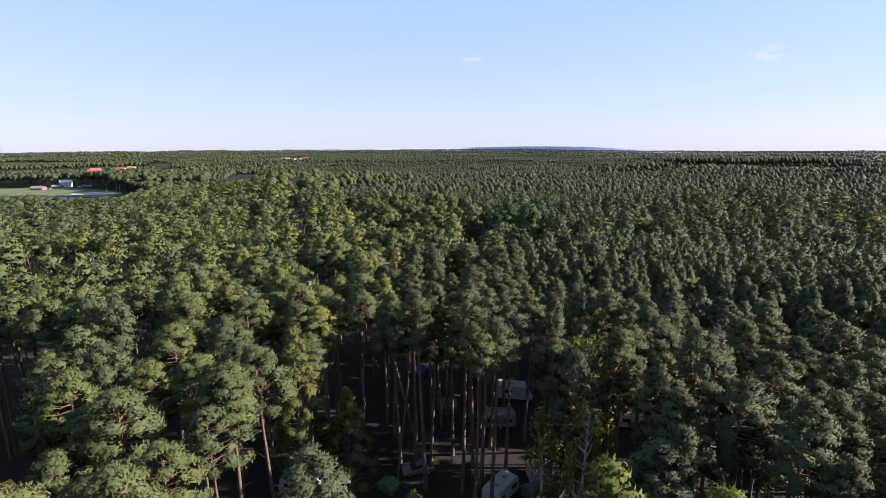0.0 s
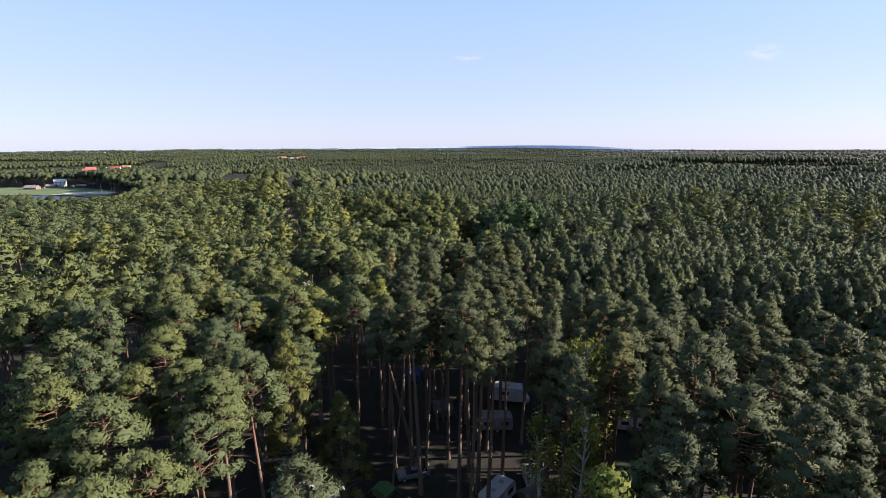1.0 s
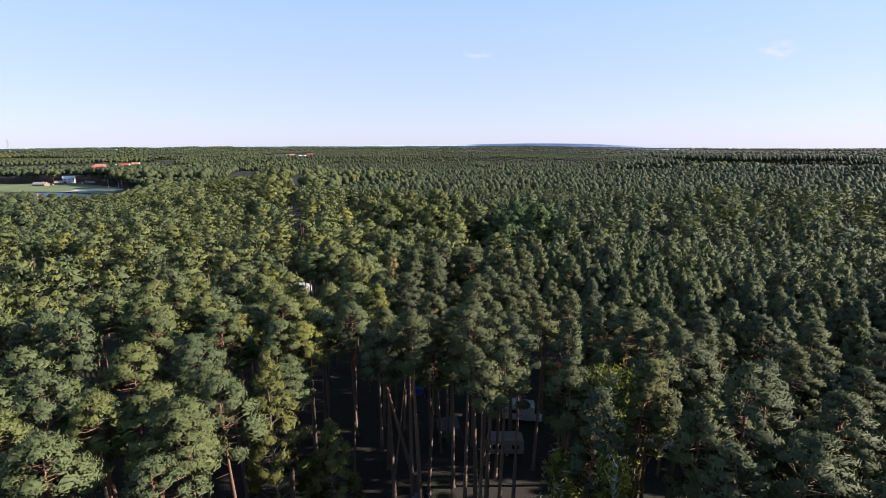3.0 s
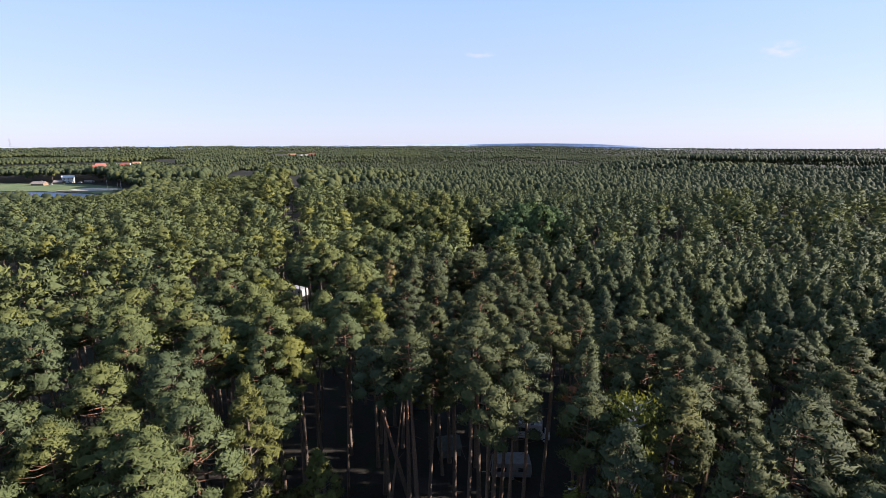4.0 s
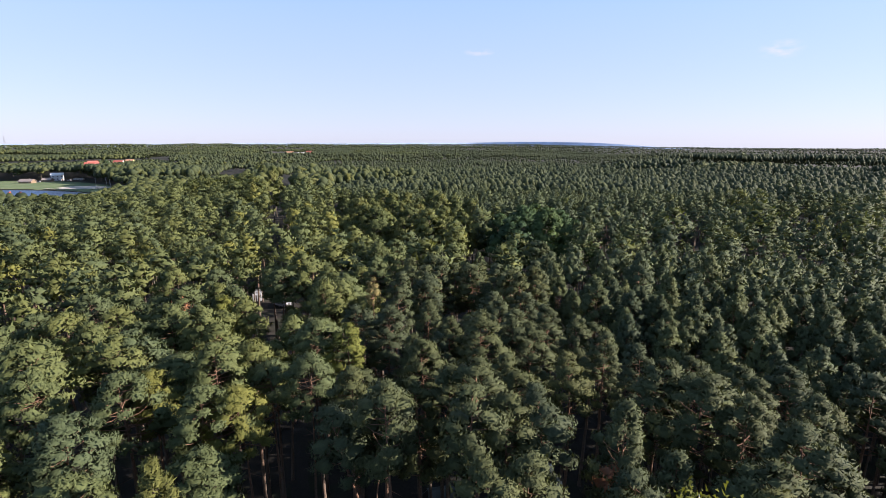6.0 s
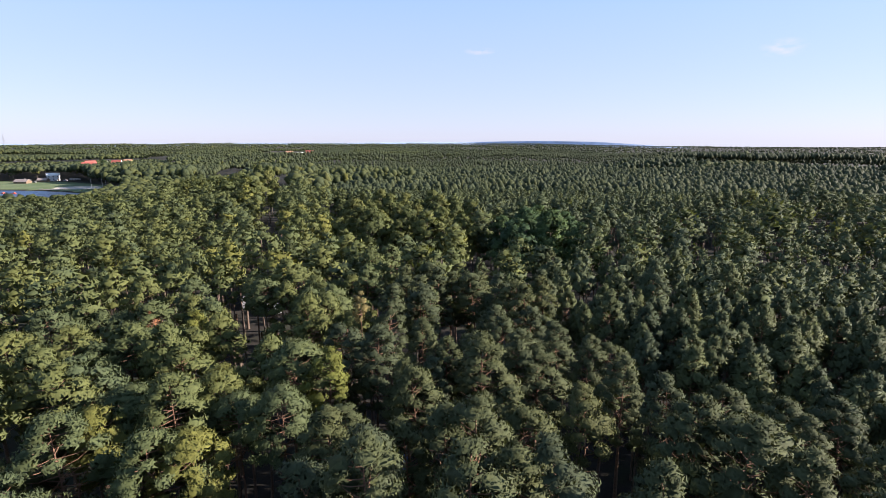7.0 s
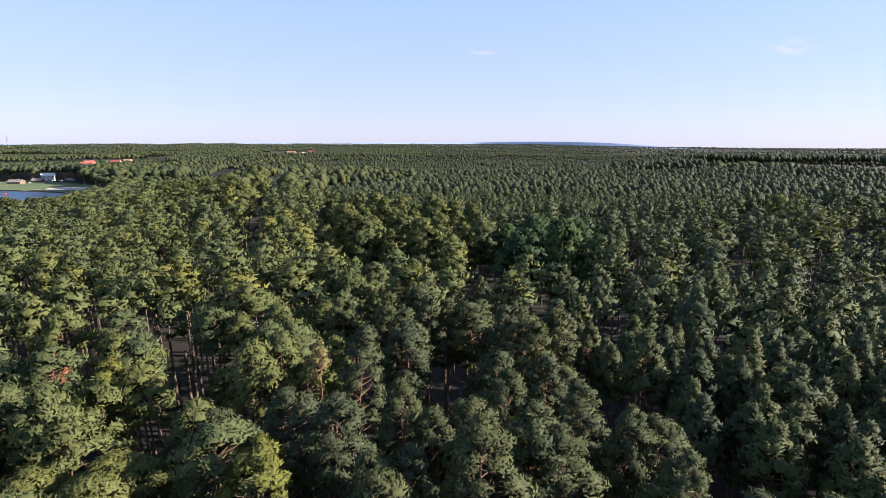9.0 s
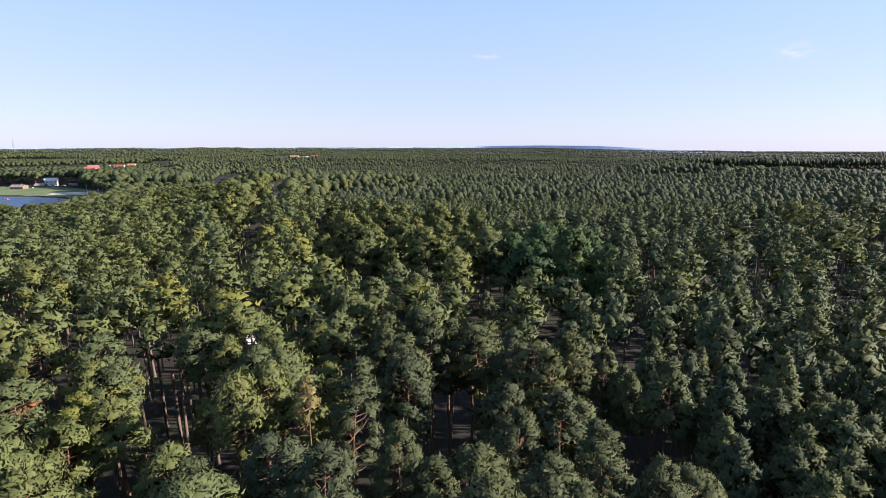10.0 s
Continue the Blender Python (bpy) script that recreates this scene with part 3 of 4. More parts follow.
# ---- the wood beyond them, joined by species
def wood_mass(name, label, xs, ys, hs, shapes, leaf_mat, wood_mat, tones, trunk=True):
    """Many trees in one mesh. shapes: (wood, leaves) for a tree of height 1."""
    lv, wv, wf, tl, ln, base = [], [], [], [], [], 0
    zs = ground_at(xs, ys)
    turn = rng.uniform(0, 2 * np.pi, len(xs))
    fat = np.maximum(hs, 16.5) * rng.uniform(0.78, 1.22, len(xs))
    which = rng.integers(0, len(shapes), len(xs))
    for k, ((av, af), lf) in enumerate(shapes):
        idx = np.where(which == k)[0]
        if not len(idx):
            continue
        c, s = np.cos(turn[idx])[:, None], np.sin(turn[idx])[:, None]

        def moved(v):
            x = (v[None, :, 0] * c - v[None, :, 1] * s) * fat[idx][:, None] + xs[idx][:, None]
            y = (v[None, :, 0] * s + v[None, :, 1] * c) * fat[idx][:, None] + ys[idx][:, None]
            z = v[None, :, 2] * hs[idx][:, None] + zs[idx][:, None]
            return np.stack([x, y, z], 2).reshape(-1, 3)
        lv.append(moved(lf))
        nn = lf[None, :, 3:]
        ln.append(np.stack([nn[:, :, 0] * c - nn[:, :, 1] * s, nn[:, :, 0] * s + nn[:, :, 1] * c, nn[:, :, 2] + 0 * c], 2).reshape(-1, 3))
        tl.append(np.repeat(tones[idx], len(lf)))
        if trunk:
            wv.append(moved(av))
            wf.append((af[None] + (np.arange(len(idx)) * len(av))[:, None, None]).reshape(-1, 3) + base)
            base += len(idx) * len(av)
    lv, tl, ln = np.concatenate(lv), np.concatenate(tl), np.concatenate(ln)
    faces = np.arange(len(lv)).reshape(-1, 3)
    mats = [leaf_mat]
    ids = np.zeros(len(faces), int)
    if trunk:
        wv, wf = np.concatenate(wv), np.concatenate(wf)
        ids = np.concatenate([ids, np.ones(len(wf), int)])
        faces = np.concatenate([faces, wf + len(lv)])
        lv, tl = np.concatenate([lv, wv]), np.concatenate([tl, np.full(len(wv), 0.5)])
        ln = np.concatenate([ln, np.zeros((len(wv), 3))])
        mats.append(wood_mat)
    o = new(name, mesh_from(name, lv, faces, mats, tl, ids, ln))
    print(name, len(xs), "trees", len(faces), "faces")
    return tagged(o, label, "forest", kind="stuff")


def unit_tree(made, height):
    (a, f), b = made
    return (a / height, f), b * np.array([1 / height] * 3 + [1] * 3)


def stem_only(made, keep=16):
    """The same tree with its limbs left away, for the far ones."""
    (a, f), b = made
    return (a[:keep], f[f.max(axis=1) < keep]), b


# land with low growth in front of the far houses
VILLAGE = [(-900, 480), (-420, 484), (-300, 380), (-250, 400), (-330, 560), (-440, 700), (-520, 830), (-660, 900), (-900, 900)]
CLEARING = [(-300, 880), (-400, 880), (-530, 1290), (-400, 1290)]
YARD = [(-150, 330), (-185, 330), (-240, 490), (-205, 490)]


def heights(xs, ys, s):
    h = np.choose(np.clip(s, 0, 4), [23.0, 21.0, 22.4, 22.5, 21.5]) + rng.normal(size=len(xs)) * np.where(s == 1, 0.7, 1.25)
    h = h + (value_noise(xs, ys, 70, 31) - 0.5) * 3.0
    h = h + smooth(380, 600, np.hypot(xs, ys)) * (value_noise(xs, ys * 2.5, 230, 44) - 0.85) * 9.0
    stand = value_noise(np.floor((xs + 0.35 * ys) / 210) * 97.0, np.floor((ys - 0.12 * xs) / 120) * 61.0, 10, 88)
    h = h + smooth(420, 520, np.hypot(xs, ys)) * (stand - 0.6) * 8.0
    low = inside(xs, ys, CLEARING) | inside(xs, ys, YARD)
    h = h + np.where((s == 4) & (xs < -70), 4.0, 0.0)
    h = h + np.where(s == 2, rng.normal(size=len(xs)) * 1.2, 0.0)
    h = h + np.where((xs > 225) & (xs < 420) & (ys > 522) & (ys < 700), 4.5, 0.0)
    h = np.where((xs > 238) & (xs < 330) & (ys > 466) & (ys < 522), h * 0.42, h)
    h = np.where(inside(xs, ys, [(-290, 150), (-120, 150), (-120, 330), (-290, 330)]), np.clip(h - 2.4, 18.6, 20.6), h)
    d = np.hypot(xs, ys - 36)
    h = np.where(inside(xs, ys, VILLAGE), np.minimum(h, np.maximum(6.5, np.where(d < 900, 44 - 37 * d / 885, np.where(d < 1005, 9.0, 17.0)) + rng.uniform(-3, 1, len(xs)))), h)
    return np.where(low, h * 0.52, h)


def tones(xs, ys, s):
    # distance haze put into the tone: bluer needles from 200 to 600 m
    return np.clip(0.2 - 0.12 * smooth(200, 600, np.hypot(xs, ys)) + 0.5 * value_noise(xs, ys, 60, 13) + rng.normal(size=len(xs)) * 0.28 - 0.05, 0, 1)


def grow(tag, xs, ys, old, young, leafy, trunk):
    s = stand_at(xs, ys)
    xs, ys, s = xs[s >= 0], ys[s >= 0], s[s >= 0]
    coin = rng.uniform(size=len(xs))
    stay = coin > np.where((s == 0) | (s == 2), 0.13 + 0.12 * (np.hypot(xs * 0.8, ys) < 215), 0.04) * (np.hypot(xs, ys) < 520)
    xs, ys, s, coin = xs[stay], ys[stay], s[stay], rng.uniform(size=int(stay.sum()))
    s2 = s.copy()
    s2[(s == 2) & (coin < 0.45)] = 0
    s2[(s == 2) & (coin >= 0.45) & (coin < 0.95)] = 1
    s2[(s == 2) & (coin >= 0.95)] = 4
    s2[(s == 0) & (coin > 0.985)] = 4
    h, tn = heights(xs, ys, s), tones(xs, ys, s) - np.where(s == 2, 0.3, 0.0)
    for kind, shapes, leaf, wood, name, label in (
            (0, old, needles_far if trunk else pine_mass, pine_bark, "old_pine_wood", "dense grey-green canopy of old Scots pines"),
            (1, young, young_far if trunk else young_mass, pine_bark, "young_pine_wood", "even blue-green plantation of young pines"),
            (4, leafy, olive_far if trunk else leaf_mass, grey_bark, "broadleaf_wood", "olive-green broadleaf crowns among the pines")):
        m = s2 == kind
        if m.any():
            wood_mass(name + tag, label, xs[m], ys[m], h[m], shapes, leaf, wood, tn[m], trunk)


def set_of(n, seed, detail):
    """Shapes of old pine, young pine and broadleaf for trees at some distance: detail 0 the nearest."""
    r = np.random.default_rng
    if detail < 2:
        lumps, sprays, length, width = ((12, 230, 0.66, 0.33), (7, 50, 1.1, 0.6))[detail]
        old = [pine(r(seed + k), 22.0, 0.67, 2.5 + 0.25 * (k % 3), lumps, sprays, length, width, 4) for k in range(n)]
        young = [pine(r(seed + 50 + k), 20.0, 0.64, 2.05 + 0.15 * (k % 2), lumps - 3, sprays * 2 // 3, length, width, 4, True) for k in range(n)]
    else:
        lumps, wide = ((2, 1.0), (0, 0.9), (0, 2.6))[detail - 2]
        old = [far_pine(r(seed + k), 22.0, 0.66, (2.5 + 0.25 * (k % 3)) * wide, lumps) for k in range(n)]
        young = [far_pine(r(seed + 50 + k), 20.0, 0.58, (1.9 + 0.2 * (k % 2)) * wide, lumps, young=True) for k in range(n)]
    if detail < 2:
        leafy = [pine(r(seed + 90 + k), 20.0, 0.45, 3.4, lumps + 3, sprays, length * 1.15, width * 1.5, 4) for k in range(n)]
    else:
        leafy = [far_pine(r(seed + 90 + k), 20.0, 0.45, 3.2 * wide, lumps and 3) for k in range(n)]
    return tuple([stem_only(unit_tree(t, h)) for t in ts] for ts, h in ((old, 22.0), (young, 20.0), (leafy, 20.0)))


mx, my = sown(100, 250, 5.1, 3.5)
# unseen trees behind the view, added to keep sky light off the camp
bx, by = np.meshgrid(np.arange(-62, 63, 4.7), np.arange(-45, 25, 4.5))
bx, by = bx.ravel() + rng.uniform(-1.6, 1.6, bx.size), by.ravel() + rng.uniform(-1.6, 1.6, by.size)
rest = np.array(rest).reshape(-1, 2)
grow("_mid", np.concatenate([mx, rest[:, 0]]), np.concatenate([my, rest[:, 1]]), *set_of(6, 300, 0), True)
b_ok = np.hypot(bx * 0.8, by) * np.sign(by) < 23
grow("_unseen_shade", bx[b_ok], by[b_ok], *set_of(3, 350, 1), True)
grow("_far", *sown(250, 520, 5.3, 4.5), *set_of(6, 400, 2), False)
vx, vy = np.meshgrid(np.arange(-900, -235, 5.4), np.arange(440, 905, 5.2))
vx, vy = vx.ravel() + rng.uniform(-1.8, 1.8, vx.size), vy.ravel() + rng.uniform(-1.8, 1.8, vy.size)
v_ok = inside(vx, vy, VILLAGE) & (vx > -1.12 * vy) & (np.hypot(vx * 0.8, vy) >= 519)
for hx, hy in [(-458, 518), (-571, 712), (-588, 738), (-448, 512), (-442, 475), (-439, 494), (-573, 774), (-582, 812), (-610, 803)]:
    v_ok &= np.hypot(vx - hx, vy - hy) > 10
low_tree = [unit_tree(far_pine(np.random.default_rng(450 + k), 20.0, 0.1, 3.8, 3, 12), 20.0) for k in range(4)]
grow("_village", vx[v_ok], vy[v_ok], low_tree, low_tree, low_tree, False)
dx, dy = scatter(520, 1500, 6.1, 1.05)
d_ok = ~inside(dx, dy, VILLAGE)
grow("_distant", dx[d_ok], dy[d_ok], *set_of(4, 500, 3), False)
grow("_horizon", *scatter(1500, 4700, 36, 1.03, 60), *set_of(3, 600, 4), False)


# ------------------------------------------------------------------ single trees of other kinds
spruce_mesh = tree_meshes("spruce_tree", pine(np.random.default_rng(5), 24.0, 0.25, 3.1, 90, 6500, 0.36, 0.12, 7, True), grey_bark, spruce_needles)
spruce_small = tree_meshes("spruce_tree_small", pine(np.random.default_rng(6), 17.0, 0.15, 2.9, 80, 5500, 0.36, 0.12, 7, True), grey_bark, spruce_needles)
plant("spruce_tree", spruce_mesh, -18.0, 46.6, (1, 1.01), 20, (0, 0), "tall pointed spruce with hanging yellow-green twigs among the pines", "spruces")
plant("spruce_tree", spruce_small, -13.0, 48.3, (1, 0.97), 150, (0, 0), "smaller yellow-green spruce at the edge of the camp", "spruces")

birch_mesh = tree_meshes("birch_tree", birch(np.random.default_rng(7), 24.0, 0.35, 2.7, 46, 90, 0.34, 0.75), white_bark, birch_leaves)
birch_thin = tree_meshes("birch_tree_thin", birch(np.random.default_rng(8), 21.0, 0.30, 1.7, 34, 80, 0.34, 0.85), white_bark, birch_leaves)
plant("birch_tree", birch_mesh, 12.5, 45.9, (1, 1.02), 0, (0, 0), "yellowing birch with drooping twigs among dark pines", "birches")
plant("birch_tree", birch_thin, 10.5, 38.8, (1, 1.02), 60, (0, 0), "slim drooping birch beside the caravans", "birches")
plant("birch_tree", birch_thin, 15.8, 37.9, (1.0, 0.86), 190, (0, 0), "slim drooping birch beside the caravans", "birches")
plant("birch_tree", birch_thin, 8.2, 43.5, (1.2, 0.85), 280, (0, 0), "slim drooping birch beside the caravans", "birches")

maple_mesh = [tree_meshes("maple_tree", pine(np.random.default_rng(20 + k), 18.0, 0.35, 3.4, 34, 2600, 0.36, 0.26), grey_bark, lime_leaves) for k in range(2)]
for k, (x, y, h) in enumerate([(9.9, 29.2, 21.8), (17.2, 27.6, 21.0), (21.6, 28.2, 20.0), (-30.6, 31.8, 15.6), (-4.3, 34.6, 14.6), (13.4, 30.4, 19.6)]):
    plant("maple_tree", maple_mesh[k % 2], x, y, (h / 18.0 * (0.62 if h < 15 else 0.9), h / 18.0), 77 * k, (0, 0), "bright yellow-green broadleaf tree in full leaf", "maples")

oak_mesh = [tree_meshes("oak_tree", pine(np.random.default_rng(30 + k), 22.0, 0.30, 5.4, 46, 3200, 0.60, 0.44), grey_bark, oak_leaves) for k in range(2)]
for k, (x, y, s) in enumerate([(9.5, 138.0, 1.10), (18.5, 141.0, 1.18), (25.5, 137.5, 1.06), (13.5, 149.0, 1.15), (23.0, 150.5, 1.1), (8.0, 157.0, 1.0), (17.5, 161.0, 1.1)]):
    plant("oak_tree", oak_mesh[k % 2], x, y, (s, s), 60 * k, (0, 0), "broad dark green oak with dense rounded crown", "oaks")

olive_mesh = [tree_meshes("broadleaf_tree", pine(np.random.default_rng(36 + k), 20.0, 0.40, 4.3, 36, 2300, 0.58, 0.42), grey_bark, olive_leaves) for k in range(3)]
ro = np.random.default_rng(81)
for j in range(6):
    for i in range(6):
        x, y, h = -45 + i * 8.6 + ro.normal() * 1.2 + 4 * (j % 2), 150 + j * 10 + ro.normal() * 1.4, ro.uniform(21.0, 24.5)
        if x < 2:
            plant("broadleaf_tree", olive_mesh[int(ro.integers(3))], x, y, (h / 20 * ro.uniform(0.8, 1.05), h / 20), ro.uniform(0, 360), (0, 0), "olive-green oak with lumpy rounded crown", "olive oaks")
for x, y, h in [(-84, 243, 22), (-96, 262, 25), (-104, 284, 26), (-112, 300, 24), (-125, 318, 25), (-90, 228, 21), (-140, 345, 24)]:
    plant("broadleaf_tree", olive_mesh[int(ro.integers(3))], x - 6, y, (h / 20 * 0.85, h / 20 * 1.1), ro.uniform(0, 360), (0, 0), "tall olive-green broadleaf tree beside the forest ride", "ride trees")

# pines that have died, orange-brown
rusty = tree_meshes("dead_pine", pine(np.random.default_rng(41), 20.0, 0.80, 1.2, 12, 600, 0.26, 0.11), pine_bark, dead_needles)
plant("dead_pine_tree", rusty, 9.4, 50.6, (1, 1.11), 30, (0, 0), "small dying pine with rust-brown needles", "dying pines")
ochre_needles = foliage("ochre_needles", [(0.0, (0.15, 0.125, 0.05)), (1.0, (0.17, 0.14, 0.06))], True, 0.2)
ochre = tree_meshes("ochre_pine", pine(np.random.default_rng(43), 20.0, 0.84, 1.1, 12, 600, 0.28, 0.12), pine_bark, ochre_needles)
plant("dead_pine_tree", ochre, -11.5, 77.0, (1, 1.30), 30, (0, 0), "pine with a small yellow-ochre crown", "dying pines")

reddened = tree_meshes("reddened_pine", pine(np.random.default_rng(44), 22.0, 0.76, 2.1, 20, 900, 0.30, 0.12), pine_bark, dead_needles)
plant("dead_pine_tree", reddened, -39.6, 82.2, (1, 1.0), 10, (0, 0), "dying pine with a thin red-brown crown", "dying pines")
gold_needles = foliage("yellowing_needles", [(0.0, (0.112, 0.122, 0.030)), (1.0, (0.128, 0.134, 0.032))], True)
golden = tree_meshes("yellowing_pine", pine(np.random.default_rng(45), 22.0, 0.62, 2.3, 38, 3800, 0.27, 0.115), pine_bark, gold_needles)
for x, y, h in [(-12.1, 67.5, 24.2), (-31.3, 79.6, 22.6)]:
    plant("pine_tree", golden, x, y, (1, h / 22), 90 * x, (0, 0), "pine with yellow-green needles and bright upper trunk", "yellowing pines")

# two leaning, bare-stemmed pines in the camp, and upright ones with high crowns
tall = [tree_meshes("high_crowned_pine", pine(np.random.default_rng(60 + k), 24.0, 0.70, 2.3, 24, 3000, 0.26, 0.115), pine_bark, shaded_needles) for k in range(4)]
HIGH_LABEL = "slender pine with long bare trunk and high crown"
for k, (x, y, h) in enumerate(CAMP + [(8.7, 63.4, 23.5), (-16.9, 72.6, 23.0)]):
    plant("pine_tree", tall[k % 4], x, y, (h / 24, h / 24), 83 * k, (0.6, -0.8 + 0.3 * k % 2), HIGH_LABEL, "camp pines")
plant("pine_tree", tall[1], -5.7, 57.5, (1.0, 1.02), 40, (1, -14), "leaning pine with long bare trunk above the camp", "camp pines")
plant("pine_tree", tall[2], -8.7, 54.2, (0.7, 0.96), 200, (1, -7), "leaning pine with long bare trunk above the camp", "camp pines")


# ------------------------------------------------------------------ helpers for built things
def part(name, bm, mat, parent, label=""):
    me = bpy.data.meshes.new(name)
    bm.normal_update()
    bm.to_mesh(me)
    bm.free()
    me.materials.append(mat)
    o = new(name, me)
    o.parent = parent
    if label:
        o["label"] = label
    return o


def box(w, d, h, at=(0, 0, 0), bevel=0.0, bm=None):
    """A box that stands on at, with rounded edges."""
    own = bmesh.new()
    bmesh.ops.create_cube(own, size=1, matrix=Matrix.Translation((at[0], at[1], at[2] + h / 2)) @ Matrix.Diagonal((w, d, h, 1)))
    if bevel:
        bmesh.ops.bevel(own, geom=own.edges[:], offset=bevel, segments=2, affect="EDGES", profile=0.5)
    if bm is None:
        return own
    me = bpy.data.meshes.new("tmp")
    own.to_mesh(me)
    own.free()
    bm.from_mesh(me)
    bpy.data.meshes.remove(me)
    return bm


def profile(points, width, bevel=0.05):
    """A body with the given outline (y, z) seen from the side, width wide in x."""
    bm = bmesh.new()
    a = [bm.verts.new((-width / 2, y, z)) for y, z in points]
    b = [bm.verts.new((width / 2, y, z)) for y, z in points]
    bm.faces.new(a)
    bm.faces.new(b[::-1])
    n = len(points)
    for i in range(n):
        bm.faces.new((a[i], b[i], b[(i + 1) % n], a[(i + 1) % n]))
    bmesh.ops.recalc_face_normals(bm, faces=bm.faces[:])
    if bevel:
        bmesh.ops.bevel(bm, geom=bm.edges[:], offset=bevel, segments=2, affect="EDGES", profile=0.5)
    return bm


def tube_bm(path, radii, sides):
    bm = bmesh.new()
    v, f = tube(path, radii, sides)
    vs = [bm.verts.new(p) for p in v]
    for t in f:
        bm.faces.new([vs[k] for k in t])
    return bm


def disc(r, w, at):
    """A wheel-like round with its axis along x."""
    bm = bmesh.new()
    bmesh.ops.create_cone(bm, cap_ends=True, segments=18, radius1=r, radius2=r, depth=w, matrix=Matrix.Translation(at) @ Matrix.Rotation(radians(90), 4, "Y"))
    bmesh.ops.bevel(bm, geom=[e for e in bm.edges if len(e.link_faces) == 2 and any(len(f.verts) > 4 for f in e.link_faces)], offset=r * 0.15, segments=2, affect="EDGES", profile=0.5)
    return bm


def thing(name, x, y, turn, label, category, group="", up=0.0):
    root = new(name)
    root.matrix_basis = pose(x, y, float(ground_at(x, y)) + up, 0, 0, turn)
    return tagged(root, label, category, group)


# white lowered to grey: the camp's deep shade is put into the paint
white_paint = surface("shaded_shell", [(0.3, (0.30, 0.30, 0.31)), (0.7, (0.40, 0.40, 0.41))], 0.8, 14, 0.45, 0, 0.05)
silver_paint = surface("silver_paint", [(0.3, (0.17, 0.175, 0.185)), (0.7, (0.22, 0.225, 0.235))], 0.8, 20, 0.35, 0.3, 0.0)
yellow_paint = surface("yellow_paint", [(0.3, (0.72, 0.40, 0.03)), (0.7, (0.80, 0.48, 0.05))], 0.8, 14, 0.4, 0, 0.05)
dark_glass, _n, _l, _b = material("dark_glass", 0.08)
_b.inputs["Base Color"].default_value = (0.02, 0.024, 0.03, 1)
rubber = surface("rubber", [(0.3, (0.02, 0.02, 0.02)), (0.7, (0.035, 0.035, 0.035))], 3, 30, 0.8)
metal_grey = surface("grey_metal", [(0.3, (0.30, 0.30, 0.31)), (0.7, (0.42, 0.42, 0.43))], 2, 25, 0.45, 0.8, 0.1)
canvas_grey = surface("grey_canvas", [(0.3, (0.20, 0.20, 0.21)), (0.7, (0.28, 0.28, 0.29))], 0.7, 30, 0.9, 0, 0.4)
canvas_dark = surface("dark_canvas", [(0.3, (0.075, 0.085, 0.08)), (0.7, (0.11, 0.12, 0.11))], 0.7, 30, 0.9, 0, 0.4)
canvas_blue = surface("blue_canvas", [(0.3, (0.03, 0.05, 0.17)), (0.7, (0.045, 0.075, 0.22))], 0.7, 30, 0.85, 0, 0.3)
canvas_green = surface("green_canvas", [(0.3, (0.05, 0.12, 0.045)), (0.7, (0.08, 0.16, 0.06))], 0.7, 30, 0.85, 0, 0.3)
wood_brown = surface("weathered_wood", [(0.3, (0.15, 0.105, 0.07)), (0.7, (0.24, 0.18, 0.13))], 1.2, 18, 0.85, 0, 0.4)
roof_brown = surface("brown_roofing", [(0.3, (0.20, 0.165, 0.15)), (0.7, (0.28, 0.235, 0.215))], 0.5, 6, 0.85, 0, 0.4, 0.03)
roof_red = surface("red_roof_tiles", [(0.3, (0.27, 0.070, 0.055)), (0.7, (0.35, 0.105, 0.085))], 0.6, 5, 0.75, 0, 0.4, 0.03)
roof_orange = surface("orange_roof_tiles", [(0.3, (0.36, 0.19, 0.12)), (0.7, (0.44, 0.25, 0.16))], 0.6, 5, 0.75, 0, 0.4, 0.03)
plaster = surface("white_plaster", [(0.3, (0.74, 0.73, 0.70)), (0.7, (0.82, 0.81, 0.79))], 0.5, 9, 0.85, 0, 0.2)
plaster_yellow = surface("cream_plaster", [(0.3, (0.62, 0.47, 0.22)), (0.7, (0.70, 0.54, 0.27))], 0.5, 9, 0.85, 0, 0.2)
sand = surface("pale_sand", [(0.3, (0.36, 0.32, 0.27)), (0.7, (0.46, 0.42, 0.36))], 0.08, 2.0, 0.95, 0, 0.4, 0.03)
# sand taken almost to black: the pines' shade is put into the colour
dirt = surface("shaded_sandy_track", [(0.3, (0.020, 0.018, 0.015)), (0.7, (0.032, 0.028, 0.024))], 0.3, 4.0, 0.95, 0, 0.5, 0.03)
meadow_mat = surface("meadow_grass", [(0.3, (0.075, 0.115, 0.045)), (0.55, (0.11, 0.145, 0.062)), (0.75, (0.17, 0.18, 0.10))], 0.035, 1.2, 0.95, 0, 0.5, 0.06)


def patch(name, x0, x1, y0, y1, nx, ny, ok, mat, label, category, lift=0.06):
    """A sheet of other ground that follows the land a little above it."""
    X, Y = np.meshgrid(np.linspace(x0, x1, nx), np.linspace(y0, y1, ny))
    v = np.stack([X.ravel(), Y.ravel(), ground_at(X.ravel(), Y.ravel()) + lift], 1)
    i = (np.arange(ny - 1)[:, None] * nx + np.arange(nx - 1)[None]).ravel()
    f = np.stack([i, i + 1, i + nx + 1, i + nx], 1)
    c = v[f].mean(axis=1)
    f = f[ok(c[:, 0], c[:, 1])]
    return tagged(new(name, mesh_from(name, v, f, [mat])), label, category, kind="structure")


